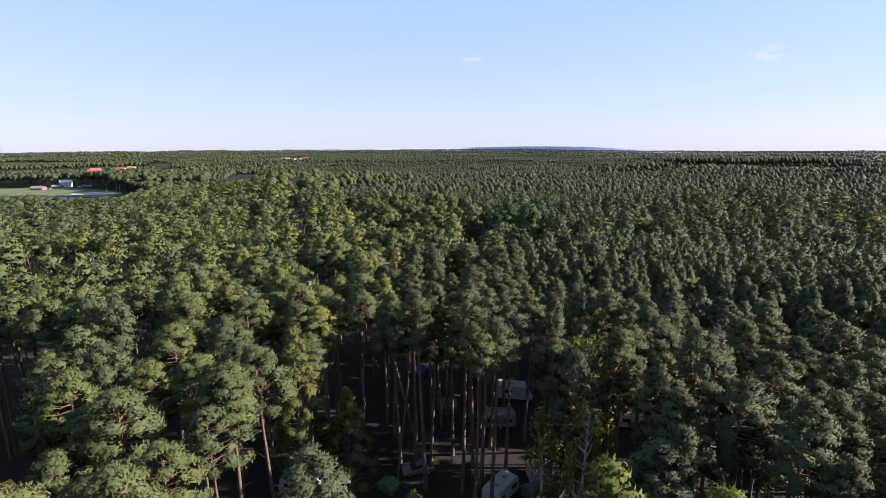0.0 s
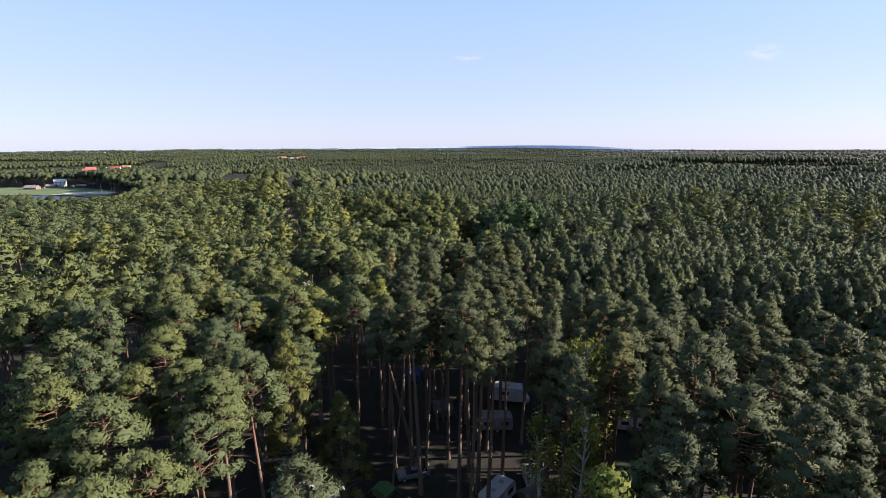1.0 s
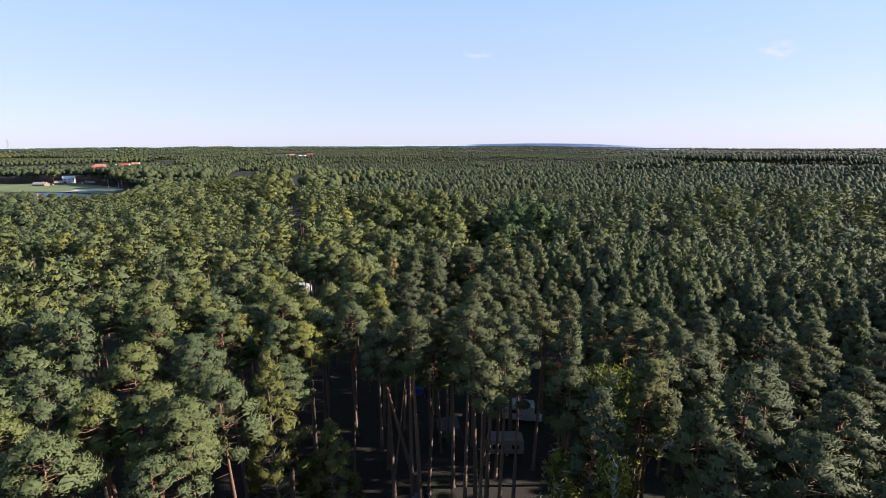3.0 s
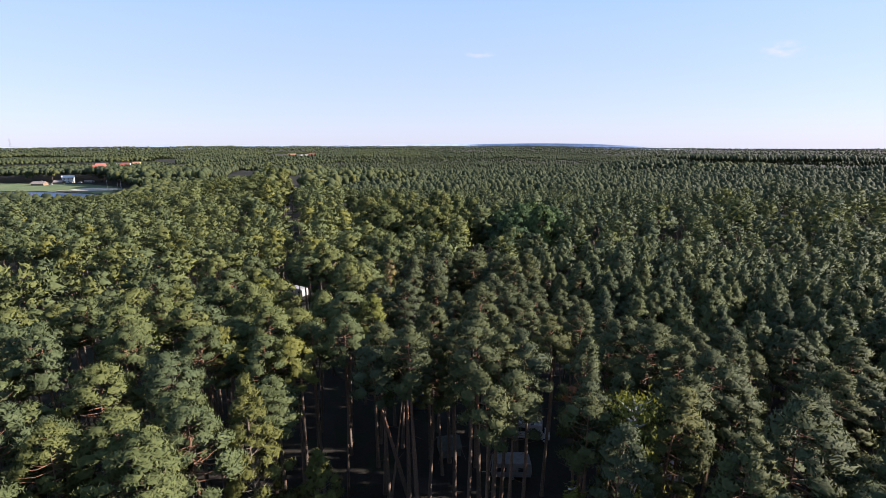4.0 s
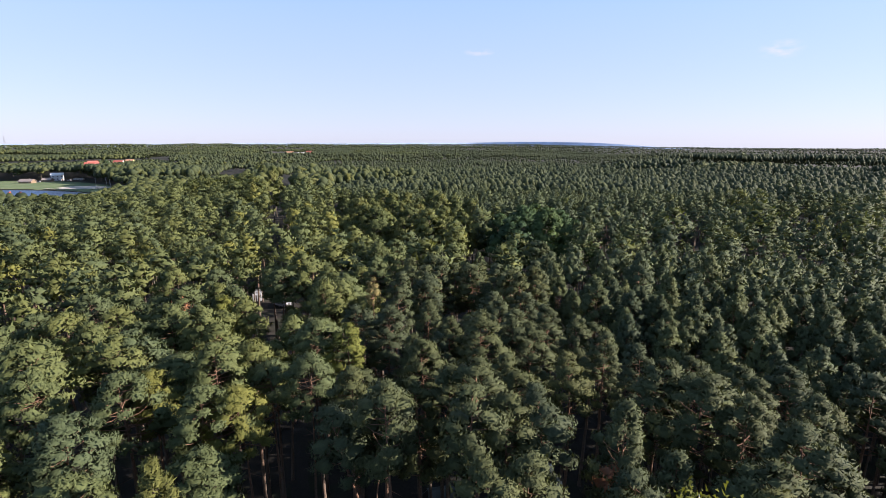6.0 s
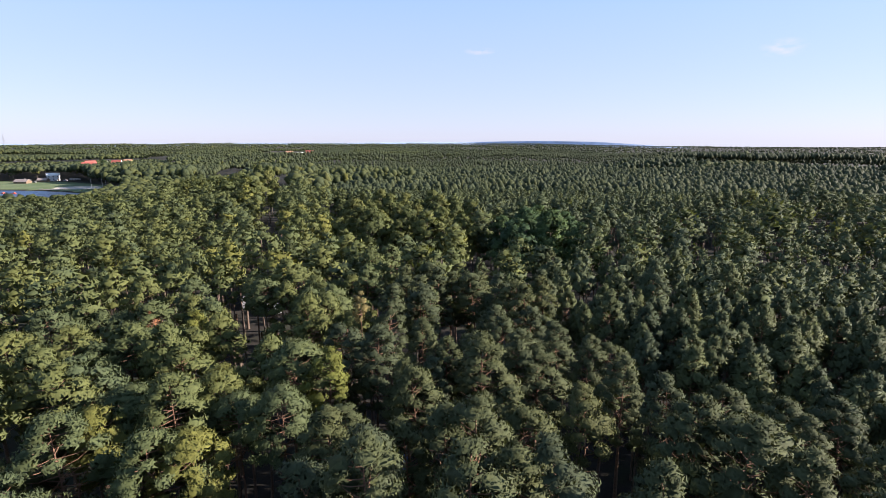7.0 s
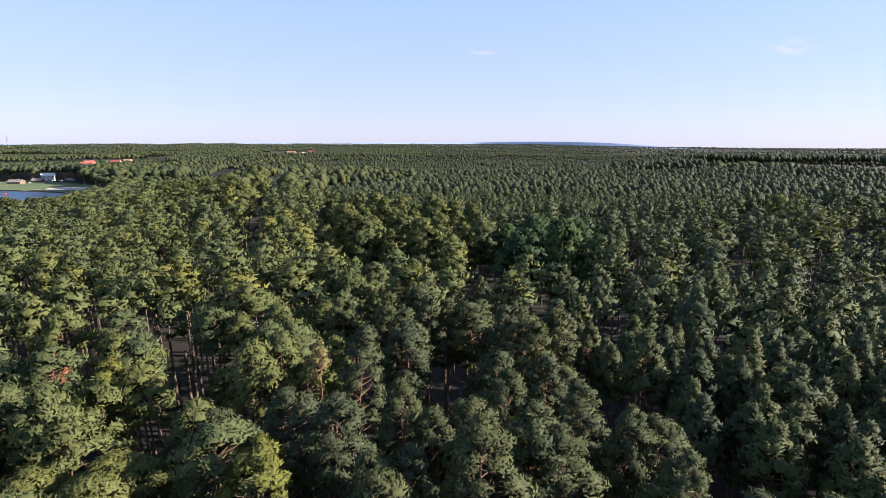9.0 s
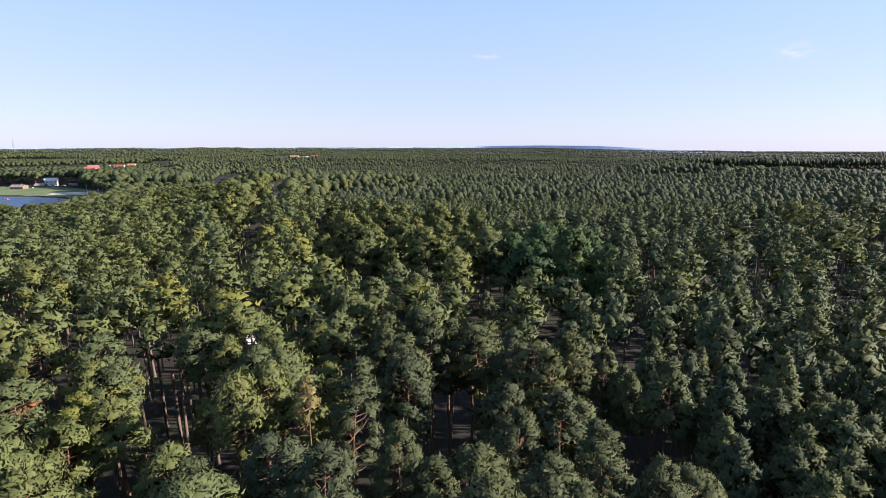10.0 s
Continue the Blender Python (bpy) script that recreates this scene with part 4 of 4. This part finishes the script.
def strip(name, pts, width, mat, label, lift=0.04):
    """A track along points."""
    pts = np.asarray(pts, float)
    seg = np.concatenate([np.linspace(a, b, 12, endpoint=False) for a, b in zip(pts[:-1], pts[1:])] + [pts[-1:]])
    d = unit(np.gradient(seg, axis=0))
    n = np.column_stack([-d[:, 1], d[:, 0]])
    w = width * (0.42 + 0.16 * value_noise(seg[:, 0] * 3, seg[:, 1] * 3, 8, 4))[:, None]
    a, b = seg + n * w, seg - n * w
    v = np.concatenate([a, b])
    v = np.column_stack([v, ground_at(v[:, 0], v[:, 1]) + lift])
    k, i = len(seg), np.arange(len(seg) - 1)
    return tagged(new(name, mesh_from(name, v, np.stack([i, i + k, i + k + 1, i + 1], 1), [mat])), label, "road", kind="structure")


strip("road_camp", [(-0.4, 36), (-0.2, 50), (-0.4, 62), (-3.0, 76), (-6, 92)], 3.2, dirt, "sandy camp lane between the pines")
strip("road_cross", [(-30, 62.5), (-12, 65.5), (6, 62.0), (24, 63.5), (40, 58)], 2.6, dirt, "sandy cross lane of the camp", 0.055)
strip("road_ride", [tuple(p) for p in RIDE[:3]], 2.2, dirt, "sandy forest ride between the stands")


# ------------------------------------------------------------------ the camp
def wheels(root, places, r):
    for x, y in places:
        t = part("wheel", disc(r, 0.2, (x, y, r)), rubber, root)
        part("rim", disc(r * 0.6, 0.06, (x + math.copysign(0.09, x), y, r)), metal_grey, t)


def caravan(x, y, turn, length, label, shell):
    root = thing("caravan", x, y, turn, label, "caravan", "caravans")
    L, W = length / 2, 2.25
    part("body", profile([(-L, 0.55), (L, 0.5), (L + 0.12, 1.1), (L - 0.12, 2.25), (L - 0.5, 2.58), (-L + 0.45, 2.6), (-L - 0.02, 2.35), (-L - 0.1, 1.2)], W, 0.09), shell, root)
    part("stripe", box(W + 0.02, length * 0.92, 0.10, (0, 0, 1.0), 0.005), canvas_grey, root)
    for yy, w in ((-L * 0.55, 1.0), (L * 0.5, 1.15)):
        for s in (-1, 1):
            part("window", box(0.04, w, 0.55, (s * W / 2, yy, 1.35), 0.015), dark_glass, root)
    part("front_window", box(1.5, 0.05, 0.55, (0, L + 0.04, 1.35), 0.02), dark_glass, root)
    part("door", box(0.03, 0.62, 1.75, (W / 2 + 0.01, 0.0, 0.65), 0.01), shell, root)
    for yy in (-L * 0.4, L * 0.35):
        part("roof_hatch", box(0.55, 0.55, 0.09, (0, yy, 2.58), 0.03), canvas_grey, root)
    part("drawbar", box(0.12, 1.2, 0.1, (0, L + 0.65, 0.42), 0.02), metal_grey, root)
    part("chassis", box(1.7, length * 0.8, 0.25, (0, 0, 0.3), 0.03), rubber, root)
    wheels(root, [(-0.95, -0.2), (0.95, -0.2)], 0.32)
    return root


caravan(4.4, 51.4, -36, 5.0, "white touring caravan parked under the pines", white_paint)
caravan(5.2, 66.9, 92, 4.9, "grey touring caravan in deep shade under pines", silver_paint)
caravan(-20.2, 51.6, 82, 5.2, "white touring caravan half hidden by trees", white_paint)
caravan(25.7, 67.4, 80, 4.6, "grey-white caravan in shade behind pines", white_paint)
caravan(-48.5, 137.5, 60, 5.4, "white caravan standing beside the forest ride", white_paint)
caravan(-56.6, 141.5, 20, 4.8, "white caravan standing beside the forest ride", white_paint)


def motorhome(x, y, turn):
    root = thing("motorhome", x, y, turn, "white motorhome with sloping windscreen parked under pines", "motorhome")
    part("body", profile([(-3.0, 0.5), (1.3, 0.5), (1.3, 1.3), (2.0, 2.2), (1.7, 2.85), (-2.8, 2.9), (-3.05, 2.6)], 2.25, 0.08), white_paint, root)
    cab = part("cab", profile([(1.2, 0.45), (3.0, 0.5), (3.05, 1.05), (2.2, 1.35), (1.75, 2.1), (1.2, 2.1)], 1.95, 0.07), white_paint, root)
    part("windscreen", profile([(2.23, 1.38), (2.29, 1.40), (1.86, 2.06), (1.80, 2.06)], 1.7, 0.0), dark_glass, cab)
    for s in (-1, 1):
        part("window", box(0.04, 1.2, 0.6, (s * 1.125, -1.0, 1.6), 0.015), dark_glass, root)
        part("headlight", box(0.3, 0.06, 0.18, (s * 0.7, 3.04, 0.75), 0.02), metal_grey, cab)
    part("roof_hatch", box(0.7, 0.7, 0.1, (0, -0.6, 2.88), 0.03), canvas_grey, root)
    wheels(root, [(-0.95, -1.7), (0.95, -1.7), (-0.9, 2.3), (0.9, 2.3)], 0.34)


motorhome(8.4, 75.2, -98)


def car(x, y, turn, paint, label, group="cars"):
    root = thing("car", x, y, turn, label, "car", group)
    part("body", profile([(-2.1, 0.28), (2.05, 0.28), (2.15, 0.55), (1.9, 0.82), (0.95, 0.95), (-1.6, 0.98), (-2.12, 0.85)], 1.74, 0.07), paint, root)
    cab = part("cabin", profile([(1.05, 0.92), (0.3, 1.42), (-1.05, 1.46), (-1.85, 0.95)], 1.5, 0.06), dark_glass, root)
    part("roof", profile([(0.32, 1.40), (0.2, 1.47), (-1.0, 1.50), (-1.15, 1.44)], 1.36, 0.02), paint, cab)
    for s in (-1, 1):
        part("headlight", box(0.34, 0.07, 0.13, (s * 0.62, 2.06, 0.6), 0.02), metal_grey, root)
    wheels(root, [(-0.8, -1.3), (0.8, -1.3), (-0.8, 1.32), (0.8, 1.32)], 0.31)


car(-6.2, 56.0, 108, silver_paint, "silver hatchback parked beside the camp lane")


def frame_tent(x, y, turn, w, d, h, mat, label):
    root = thing("tent", x, y, turn, label, "tent", "tents")
    part("wall", profile([(-d / 2, 0), (d / 2, 0), (d / 2 * 0.94, h * 0.62), (0, h * 0.95), (-d / 2 * 0.94, h * 0.62)], w, 0.03), mat, root)
    part("canopy", profile([(-d / 2 - 0.15, h * 0.60), (0, h), (d / 2 + 0.15, h * 0.60), (d / 2 + 0.12, h * 0.56), (0, h * 0.955), (-d / 2 - 0.12, h * 0.56)], w + 0.3, 0.0), mat, root)
    part("door_flap", profile([(-d * 0.22, 0.02), (d * 0.22, 0.02), (d * 0.12, h * 0.6), (-d * 0.12, h * 0.6)], 0.03, 0.0), canvas_dark, root).location.x = w / 2 + 0.02
    for sx in (-1, 1):
        for sy in (-1, 1):
            part("guy_rope", tube_bm([(sx * w * 0.5, sy * d * 0.5, h * 0.58), (sx * (w * 0.5 + 0.5), sy * (d * 0.5 + 0.9), 0.02)], [0.012, 0.012], 4), canvas_grey, root)


frame_tent(9.4, 55.7, 8, 2.4, 2.5, 2.5, white_paint, "white frame awning tent beside a caravan")
frame_tent(8.9, 51.6, 25, 2.6, 3.0, 1.9, canvas_dark, "low dark canvas tent beside a caravan")
frame_tent(-15.6, 51.2, 30, 2.6, 2.6, 2.3, white_paint, "white frame tent with open side beside a caravan")
frame_tent(-9.6, 52.6, 60, 1.6, 2.2, 1.3, canvas_green, "small green dome-like tent on the grass")
frame_tent(-9.0, 82.9, 0, 2.6, 3.0, 2.1, canvas_blue, "blue tarpaulin shelter under the pines")
frame_tent(-3.0, 71.4, 15, 2.8, 3.0, 2.2, canvas_dark, "dark grey canvas tent in deep shade")
frame_tent(26.5, 51.6, 40, 2.4, 3.2, 1.9, white_paint, "pale ridge tent half hidden by trees")
frame_tent(38.8, 56.0, 70, 2.6, 3.4, 2.1, canvas_grey, "grey tent among the pines")
frame_tent(11.2, 51.6, 70, 0.9, 1.2, 1.2, canvas_blue, "blue-white windbreak beside the dark tent")


def yellow_van(x, y, turn):
    root = thing("van", x, y, turn, "yellow van with white-framed window under trees", "van")
    part("body", profile([(-2.6, 0.4), (2.5, 0.4), (2.6, 1.0), (2.0, 1.3), (1.4, 2.3), (-2.5, 2.4)], 2.0, 0.08), yellow_paint, root)
    for s in (-1, 1):
        w = part("window_frame", box(0.04, 1.5, 0.75, (s * 1.0, -0.6, 1.3), 0.01), white_paint, root)
        part("window", box(0.05, 1.3, 0.55, (s * 1.01, -0.6, 1.4), 0.01), dark_glass, w)
    part("windscreen", profile([(2.02, 1.34), (2.06, 1.36), (1.5, 2.25), (1.45, 2.25)], 1.7, 0.0), dark_glass, root)
    wheels(root, [(-0.85, -1.6), (0.85, -1.6), (-0.85, 1.7), (0.85, 1.7)], 0.34)


yellow_van(-55.6, 48.2, 60)
frame_tent(-52.8, 50.6, 35, 2.6, 4.0, 2.3, yellow_paint, "yellow awning beside a van")


# ------------------------------------------------------------------ lake, shore and village
water, _n, _l, _b = material("lake_water", 0.35)
_b.inputs["Base Color"].default_value = (0.02, 0.05, 0.12, 1)
_w = noise_tex(_n, _l, 0.55, 4)
_k = _n.new("ShaderNodeBump")
_k.inputs["Strength"].default_value, _k.inputs["Distance"].default_value = 1.0, 0.9
_l.new(_w.outputs[0], _k.inputs["Height"])
_l.new(_k.outputs[0], _b.inputs["Normal"])
ang = np.linspace(0, 2 * np.pi, 97)[:-1]
wv = np.column_stack([LAKE[0] + np.cos(ang) * LAKE[2] * 1.02, LAKE[1] + np.sin(ang) * LAKE[3] * 1.02, np.full(96, -0.7)])
wv = np.concatenate([wv, [[LAKE[0], LAKE[1], -0.7]]])
tagged(new("water", mesh_from("water", wv, np.array([(i, (i + 1) % 96, 96) for i in range(96)]), [water])), "calm blue lake reflecting the sky", "lake", kind="structure")
patch("meadow", -700, -300, 380, 556, 80, 50, lambda x, y: (lake_at(x, y) > 1.06) & inside(x, y, BASIN), meadow_mat, "light green mown meadow on the shore", "meadow")
patch("beach", -380, -320, 412, 456, 40, 30, lambda x, y: (lake_at(x, y) > 1.0) & (np.hypot((x + 352) / 24, (y - 438) / 12) < 1), sand, "pale sandy bathing beach", "beach", 0.1)


def house(x, y, turn, w, d, h, roof_h, wall_mat, roof_mat, label, category="house", windows=3, rows=1):
    root = thing(category, x, y, turn, label, category, "village houses")
    wall = profile([(-d / 2, -0.5), (d / 2, -0.5), (d / 2, h), (0, h + roof_h - 0.25), (-d / 2, h)], w, 0.0)
    part("wall", wall, wall_mat, root)
    e = 0.45
    k = roof_h / (d / 2)
    roof = profile([(-d / 2 - e, h - e * k), (0, h + roof_h), (d / 2 + e, h - e * k), (d / 2 + e, h - e * k - 0.22), (0, h + roof_h - 0.24), (-d / 2 - e, h - e * k - 0.22)], w + 0.8, 0.0)
    r = part("roof", roof, roof_mat, root)
    part("chimney", box(0.6, 0.6, 1.3, (w * 0.2, 0.3, h + roof_h * 0.75), 0.03), roof_brown, r)
    for s in (-1, 1):
        for row in range(rows):
            for i in range(windows):
                xx = (i + 0.5) / windows * w - w / 2
                f = part("window", box(1.1, 0.08, 1.3, (xx, s * (d / 2 + 0.02), 0.9 + 2.7 * row), 0.0), white_paint, root)
                part("pane", box(0.9, 0.08, 1.1, (xx, s * (d / 2 + 0.04), 1.0 + 2.7 * row), 0.0), dark_glass, f)
    part("door", box(1.0, 0.08, 2.0, (w * 0.35, -d / 2 - 0.03, 0), 0.0), wood_brown, root)


house(-442.6, 474.5, 4, 12.5, 6.5, 2.2, 2.0, wood_brown, roof_brown, "long low timber barn with brown roof on the meadow", "barn", 2)
house(-439.0, 494.0, 10, 9, 5.5, 2.2, 1.8, wood_brown, roof_brown, "low timber barn with brown roof", "barn", 2)
house(-446.0, 514.0, 42, 11, 8, 5.6, 2.4, plaster, plaster, "white two-storey house beside the lake", "house", 3, 2)
house(-571.0, 712.0, 30, 14, 9, 6.5, 4.6, plaster, roof_red, "white house with steep red tiled roof", "house", 3, 2)
house(-588.0, 738.0, 60, 14, 10, 6.5, 5.2, plaster, roof_red, "white house with steep red tiled roof", "house", 3, 2)
house(-573.0, 774.0, 10, 14, 9, 6.4, 4.4, plaster, roof_red, "white house with steep red tiled roof", "house", 3)
house(-582.0, 812.0, 10, 12, 8, 6.6, 3.8, plaster_yellow, roof_orange, "cream house with orange tiled roof", "house", 3)
house(-610.0, 803.0, 40, 7, 7, 5.5, 2.0, plaster, plaster, "white rendered house above the trees", "house", 2, 2)
house(-484.0, 1278.0, 5, 21, 12, 10.0, 4.0, plaster_yellow, roof_orange, "large cream building with orange roof in the wood", "house", 5, 2)
house(-438.0, 1243.0, 5, 18, 12, 9.5, 2.0, plaster, plaster, "large white building in the far wood", "house", 4, 2)
house(-420.0, 1254.0, 5, 19, 12, 10.0, 6.0, plaster, roof_red, "large white building with bright red roof", "house", 4, 2)
house(-226.0, 478.0, 25, 10, 8, 7.0, 2.5, plaster_yellow, roof_brown, "cream two-storey building among tall trees", "house", 3, 2)
for k, (x, y, a) in enumerate([(-440.0, 484.0, 90), (-432.0, 500.0, 70), (-428.0, 508.0, 80)]):
    car(x, y, a, white_paint, "white car parked beside the lake meadow", "lakeside cars")
for x, y, a in [(-425.0, 514.0, 80), (-417.0, 511.0, 95), (-448.0, 486.0, 85)]:
    caravan(x, y, a, 5.2, "white caravan parked beside the lake meadow", white_paint)


def pedal_boat(x, y, turn, mat, label):
    root = thing("pedal_boat", x, y, turn, label, "boat", "boats")
    root.location.z = -0.72
    for s in (-1, 1):
        part("float", profile([(-1.5, 0.05), (1.3, 0.05), (1.7, 0.42), (-1.6, 0.45)], 0.5, 0.08), mat, root).location.x = s * 0.6
    part("deck", box(1.7, 2.4, 0.14, (0, -0.1, 0.42), 0.04), mat, root)
    part("seat", profile([(-0.9, 0.5), (0.0, 0.5), (0.0, 0.75), (-0.6, 0.8), (-0.85, 1.3), (-1.0, 1.3)], 1.4, 0.05), mat, root)


red_plastic = surface("red_plastic", [(0.3, (0.50, 0.09, 0.05)), (0.7, (0.60, 0.13, 0.08))], 1, 12, 0.4)
pedal_boat(-398.0, 399.0, 40, white_paint, "white pedal boat floating near the shore")
pedal_boat(-384.0, 397.0, 70, red_plastic, "red pedal boat floating near the shore")
pedal_boat(-374.0, 396.0, 100, red_plastic, "red pedal boat floating near the shore")


def jetty(x, y, turn, length):
    root = thing("jetty", x, y, turn, "pale timber bathing jetty on posts at the shore", "jetty")
    for i in range(int(length / 0.5)):
        part("plank", box(3.0, 0.44, 0.08, (0, i * 0.5 - length / 2, 0.45), 0.0), sand, root)
    for i in range(6):
        for s in (-1, 1):
            part("post", box(0.18, 0.18, 2.2, (s * 1.35, (i / 5 - 0.5) * (length - 1), -1.6), 0.0), wood_brown, root)


jetty(-366.0, 421.0, 82, 22)

for x, y, h in [(-338.0, 434.0, 9.0), (-331.0, 438.0, 9.0), (-334.0, 446.0, 10.0)]:
    root = thing("lamp_post", x, y, 0, "tall grey lamp post beside the beach", "lamp post", "beach lamps")
    part("pole", box(0.22, 0.22, h, (0, 0, 0), 0.03), metal_grey, root)
    part("lamp_head", box(0.9, 0.35, 0.16, (0.35, 0, h), 0.04), metal_grey, root)


def mast(x, y, h):
    root = thing("radio_mast", x, y, 0, "tall grey steel lattice mast far above the forest", "mast")
    for sx in (-1, 1):
        for sy in (-1, 1):
            bm = bmesh.new()
            v, f = tube([(sx * 3.2, sy * 3.2, 0), (sx * 1.6, sy * 1.6, h * 0.6), (sx * 0.8, sy * 0.8, h)], [0.35, 0.28, 0.2], 6)
            vs = [bm.verts.new(p) for p in v]
            for t in f:
                bm.faces.new([vs[i] for i in t])
            part("leg", bm, metal_grey, root)
    for i in range(12):
        z = h * (i + 0.5) / 12
        w = float(np.interp(z, [0, h * 0.6, h], [6.4, 3.2, 1.6]))
        part("ring", box(w, w, 0.3, (0, 0, z), 0.0), metal_grey, root)
    part("aerial", box(0.4, 0.4, 7.0, (0, 0, h), 0.0), metal_grey, root)


mast(-1709.0, 1704.0, 60.0)

# broadleaf trees of the shore and the village, each a thing
shore_mesh = [tree_meshes("shore_tree", pine(np.random.default_rng(70 + k), 18.0, 0.3, 4.4, 24, 420, 1.0, 0.7, 5), grey_bark, m) for k, m in enumerate((olive_leaves, oak_leaves))]
for k, (x, y, h) in enumerate([(-412, 522, 18), (-400, 516, 17), (-430, 530, 15), (-482, 505, 14), (-302, 462, 18), (-296, 470, 21), (-372, 492, 15), (-388, 503, 14), (-352, 478, 16), (-335, 470, 17), (-402, 506, 12), (-318, 458, 16), (-470, 520, 16), (-497, 522, 15), (-512, 530, 16), (-306, 440, 18), (-290, 424, 19), (-540, 705, 16), (-595, 770, 17)]):
    plant("shore_tree", shore_mesh[k % 2], x, y, (h / 18, h / 18), 50 * k, (0, 0), "round broadleaf tree near the lake houses", "shore trees")


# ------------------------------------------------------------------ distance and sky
# haze of the distance is put into the hills' base colour
hill_mat = surface("hazed_hills", [(0.3, (0.27, 0.36, 0.53)), (0.7, (0.30, 0.39, 0.56))], 0.002, 0.02, 1.0, 0, 0.0)
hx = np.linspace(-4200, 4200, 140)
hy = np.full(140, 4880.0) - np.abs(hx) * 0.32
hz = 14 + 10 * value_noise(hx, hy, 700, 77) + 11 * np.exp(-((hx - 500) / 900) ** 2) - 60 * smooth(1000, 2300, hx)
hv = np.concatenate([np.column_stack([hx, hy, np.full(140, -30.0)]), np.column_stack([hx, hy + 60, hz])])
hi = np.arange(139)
tagged(new("backdrop", mesh_from("backdrop", hv, np.stack([hi, hi + 1, hi + 141, hi + 140], 1), [hill_mat])), "hills on the far horizon, coloured pale blue for haze", "hills", kind="structure")


def cloud(name, centre, w, h, seed, label, strength=0.42):
    m, n, l, b = material(name + "_vapour", 1.0)
    c = n.new("ShaderNodeTexCoord")
    g = n.new("ShaderNodeTexGradient")
    g.gradient_type = "SPHERICAL"
    mp = n.new("ShaderNodeMapping")
    mp.inputs["Scale"].default_value = (2 / w, 2 / h, 1)
    l.new(c.outputs["Object"], mp.inputs["Vector"])
    l.new(mp.outputs[0], g.inputs[0])
    t = n.new("ShaderNodeTexNoise")
    t.inputs["Scale"].default_value, t.inputs["Detail"].default_value = 0.012, 6
    mp2 = n.new("ShaderNodeMapping")
    mp2.inputs["Location"].default_value = (seed * 900.0, 0, 0)
    mp2.inputs["Scale"].default_value = (0.7, 2.0, 1)
    l.new(c.outputs["Object"], mp2.inputs["Vector"])
    l.new(mp2.outputs[0], t.inputs["Vector"])
    r = n.new("ShaderNodeMapRange")
    r.inputs[1].default_value, r.inputs[2].default_value = 0.38, 0.75
    l.new(t.outputs[0], r.inputs[0])
    k = n.new("ShaderNodeMath")
    k.operation = "MULTIPLY"
    l.new(r.outputs[0], k.inputs[0])
    l.new(g.outputs[0], k.inputs[1])
    e, tr, mix = n.new("ShaderNodeEmission"), n.new("ShaderNodeBsdfTransparent"), n.new("ShaderNodeMixShader")
    e.inputs[0].default_value, e.inputs[1].default_value = (0.95, 0.92, 0.98, 1), strength
    l.new(k.outputs[0], mix.inputs[0])
    l.new(tr.outputs[0], mix.inputs[1])
    l.new(e.outputs[0], mix.inputs[2])
    l.new(mix.outputs[0], n["Material Output"].inputs["Surface"])
    bm = bmesh.new()
    bmesh.ops.create_grid(bm, x_segments=8, y_segments=8, size=0.5, matrix=Matrix.Diagonal((w, h, 1, 1)))
    me = bpy.data.meshes.new(name)
    bm.to_mesh(me)
    bm.free()
    me.materials.append(m)
    o = new(name, me)
    o.matrix_world = look(centre, (0, 25, 42))
    o.visible_shadow = False
    tagged(o, label, "cloud", kind="structure")


cloud("cloud_wisp", (2282.0, 3939.0, 707.0), 330, 150, 1, "small thin white cloud wisp in a pale blue sky", 0.34)
cloud("cloud_veil", (49.0, 4536.0, 810.0), 300, 70, 2, "faint thin veil of cloud in a pale blue sky", 0.33)
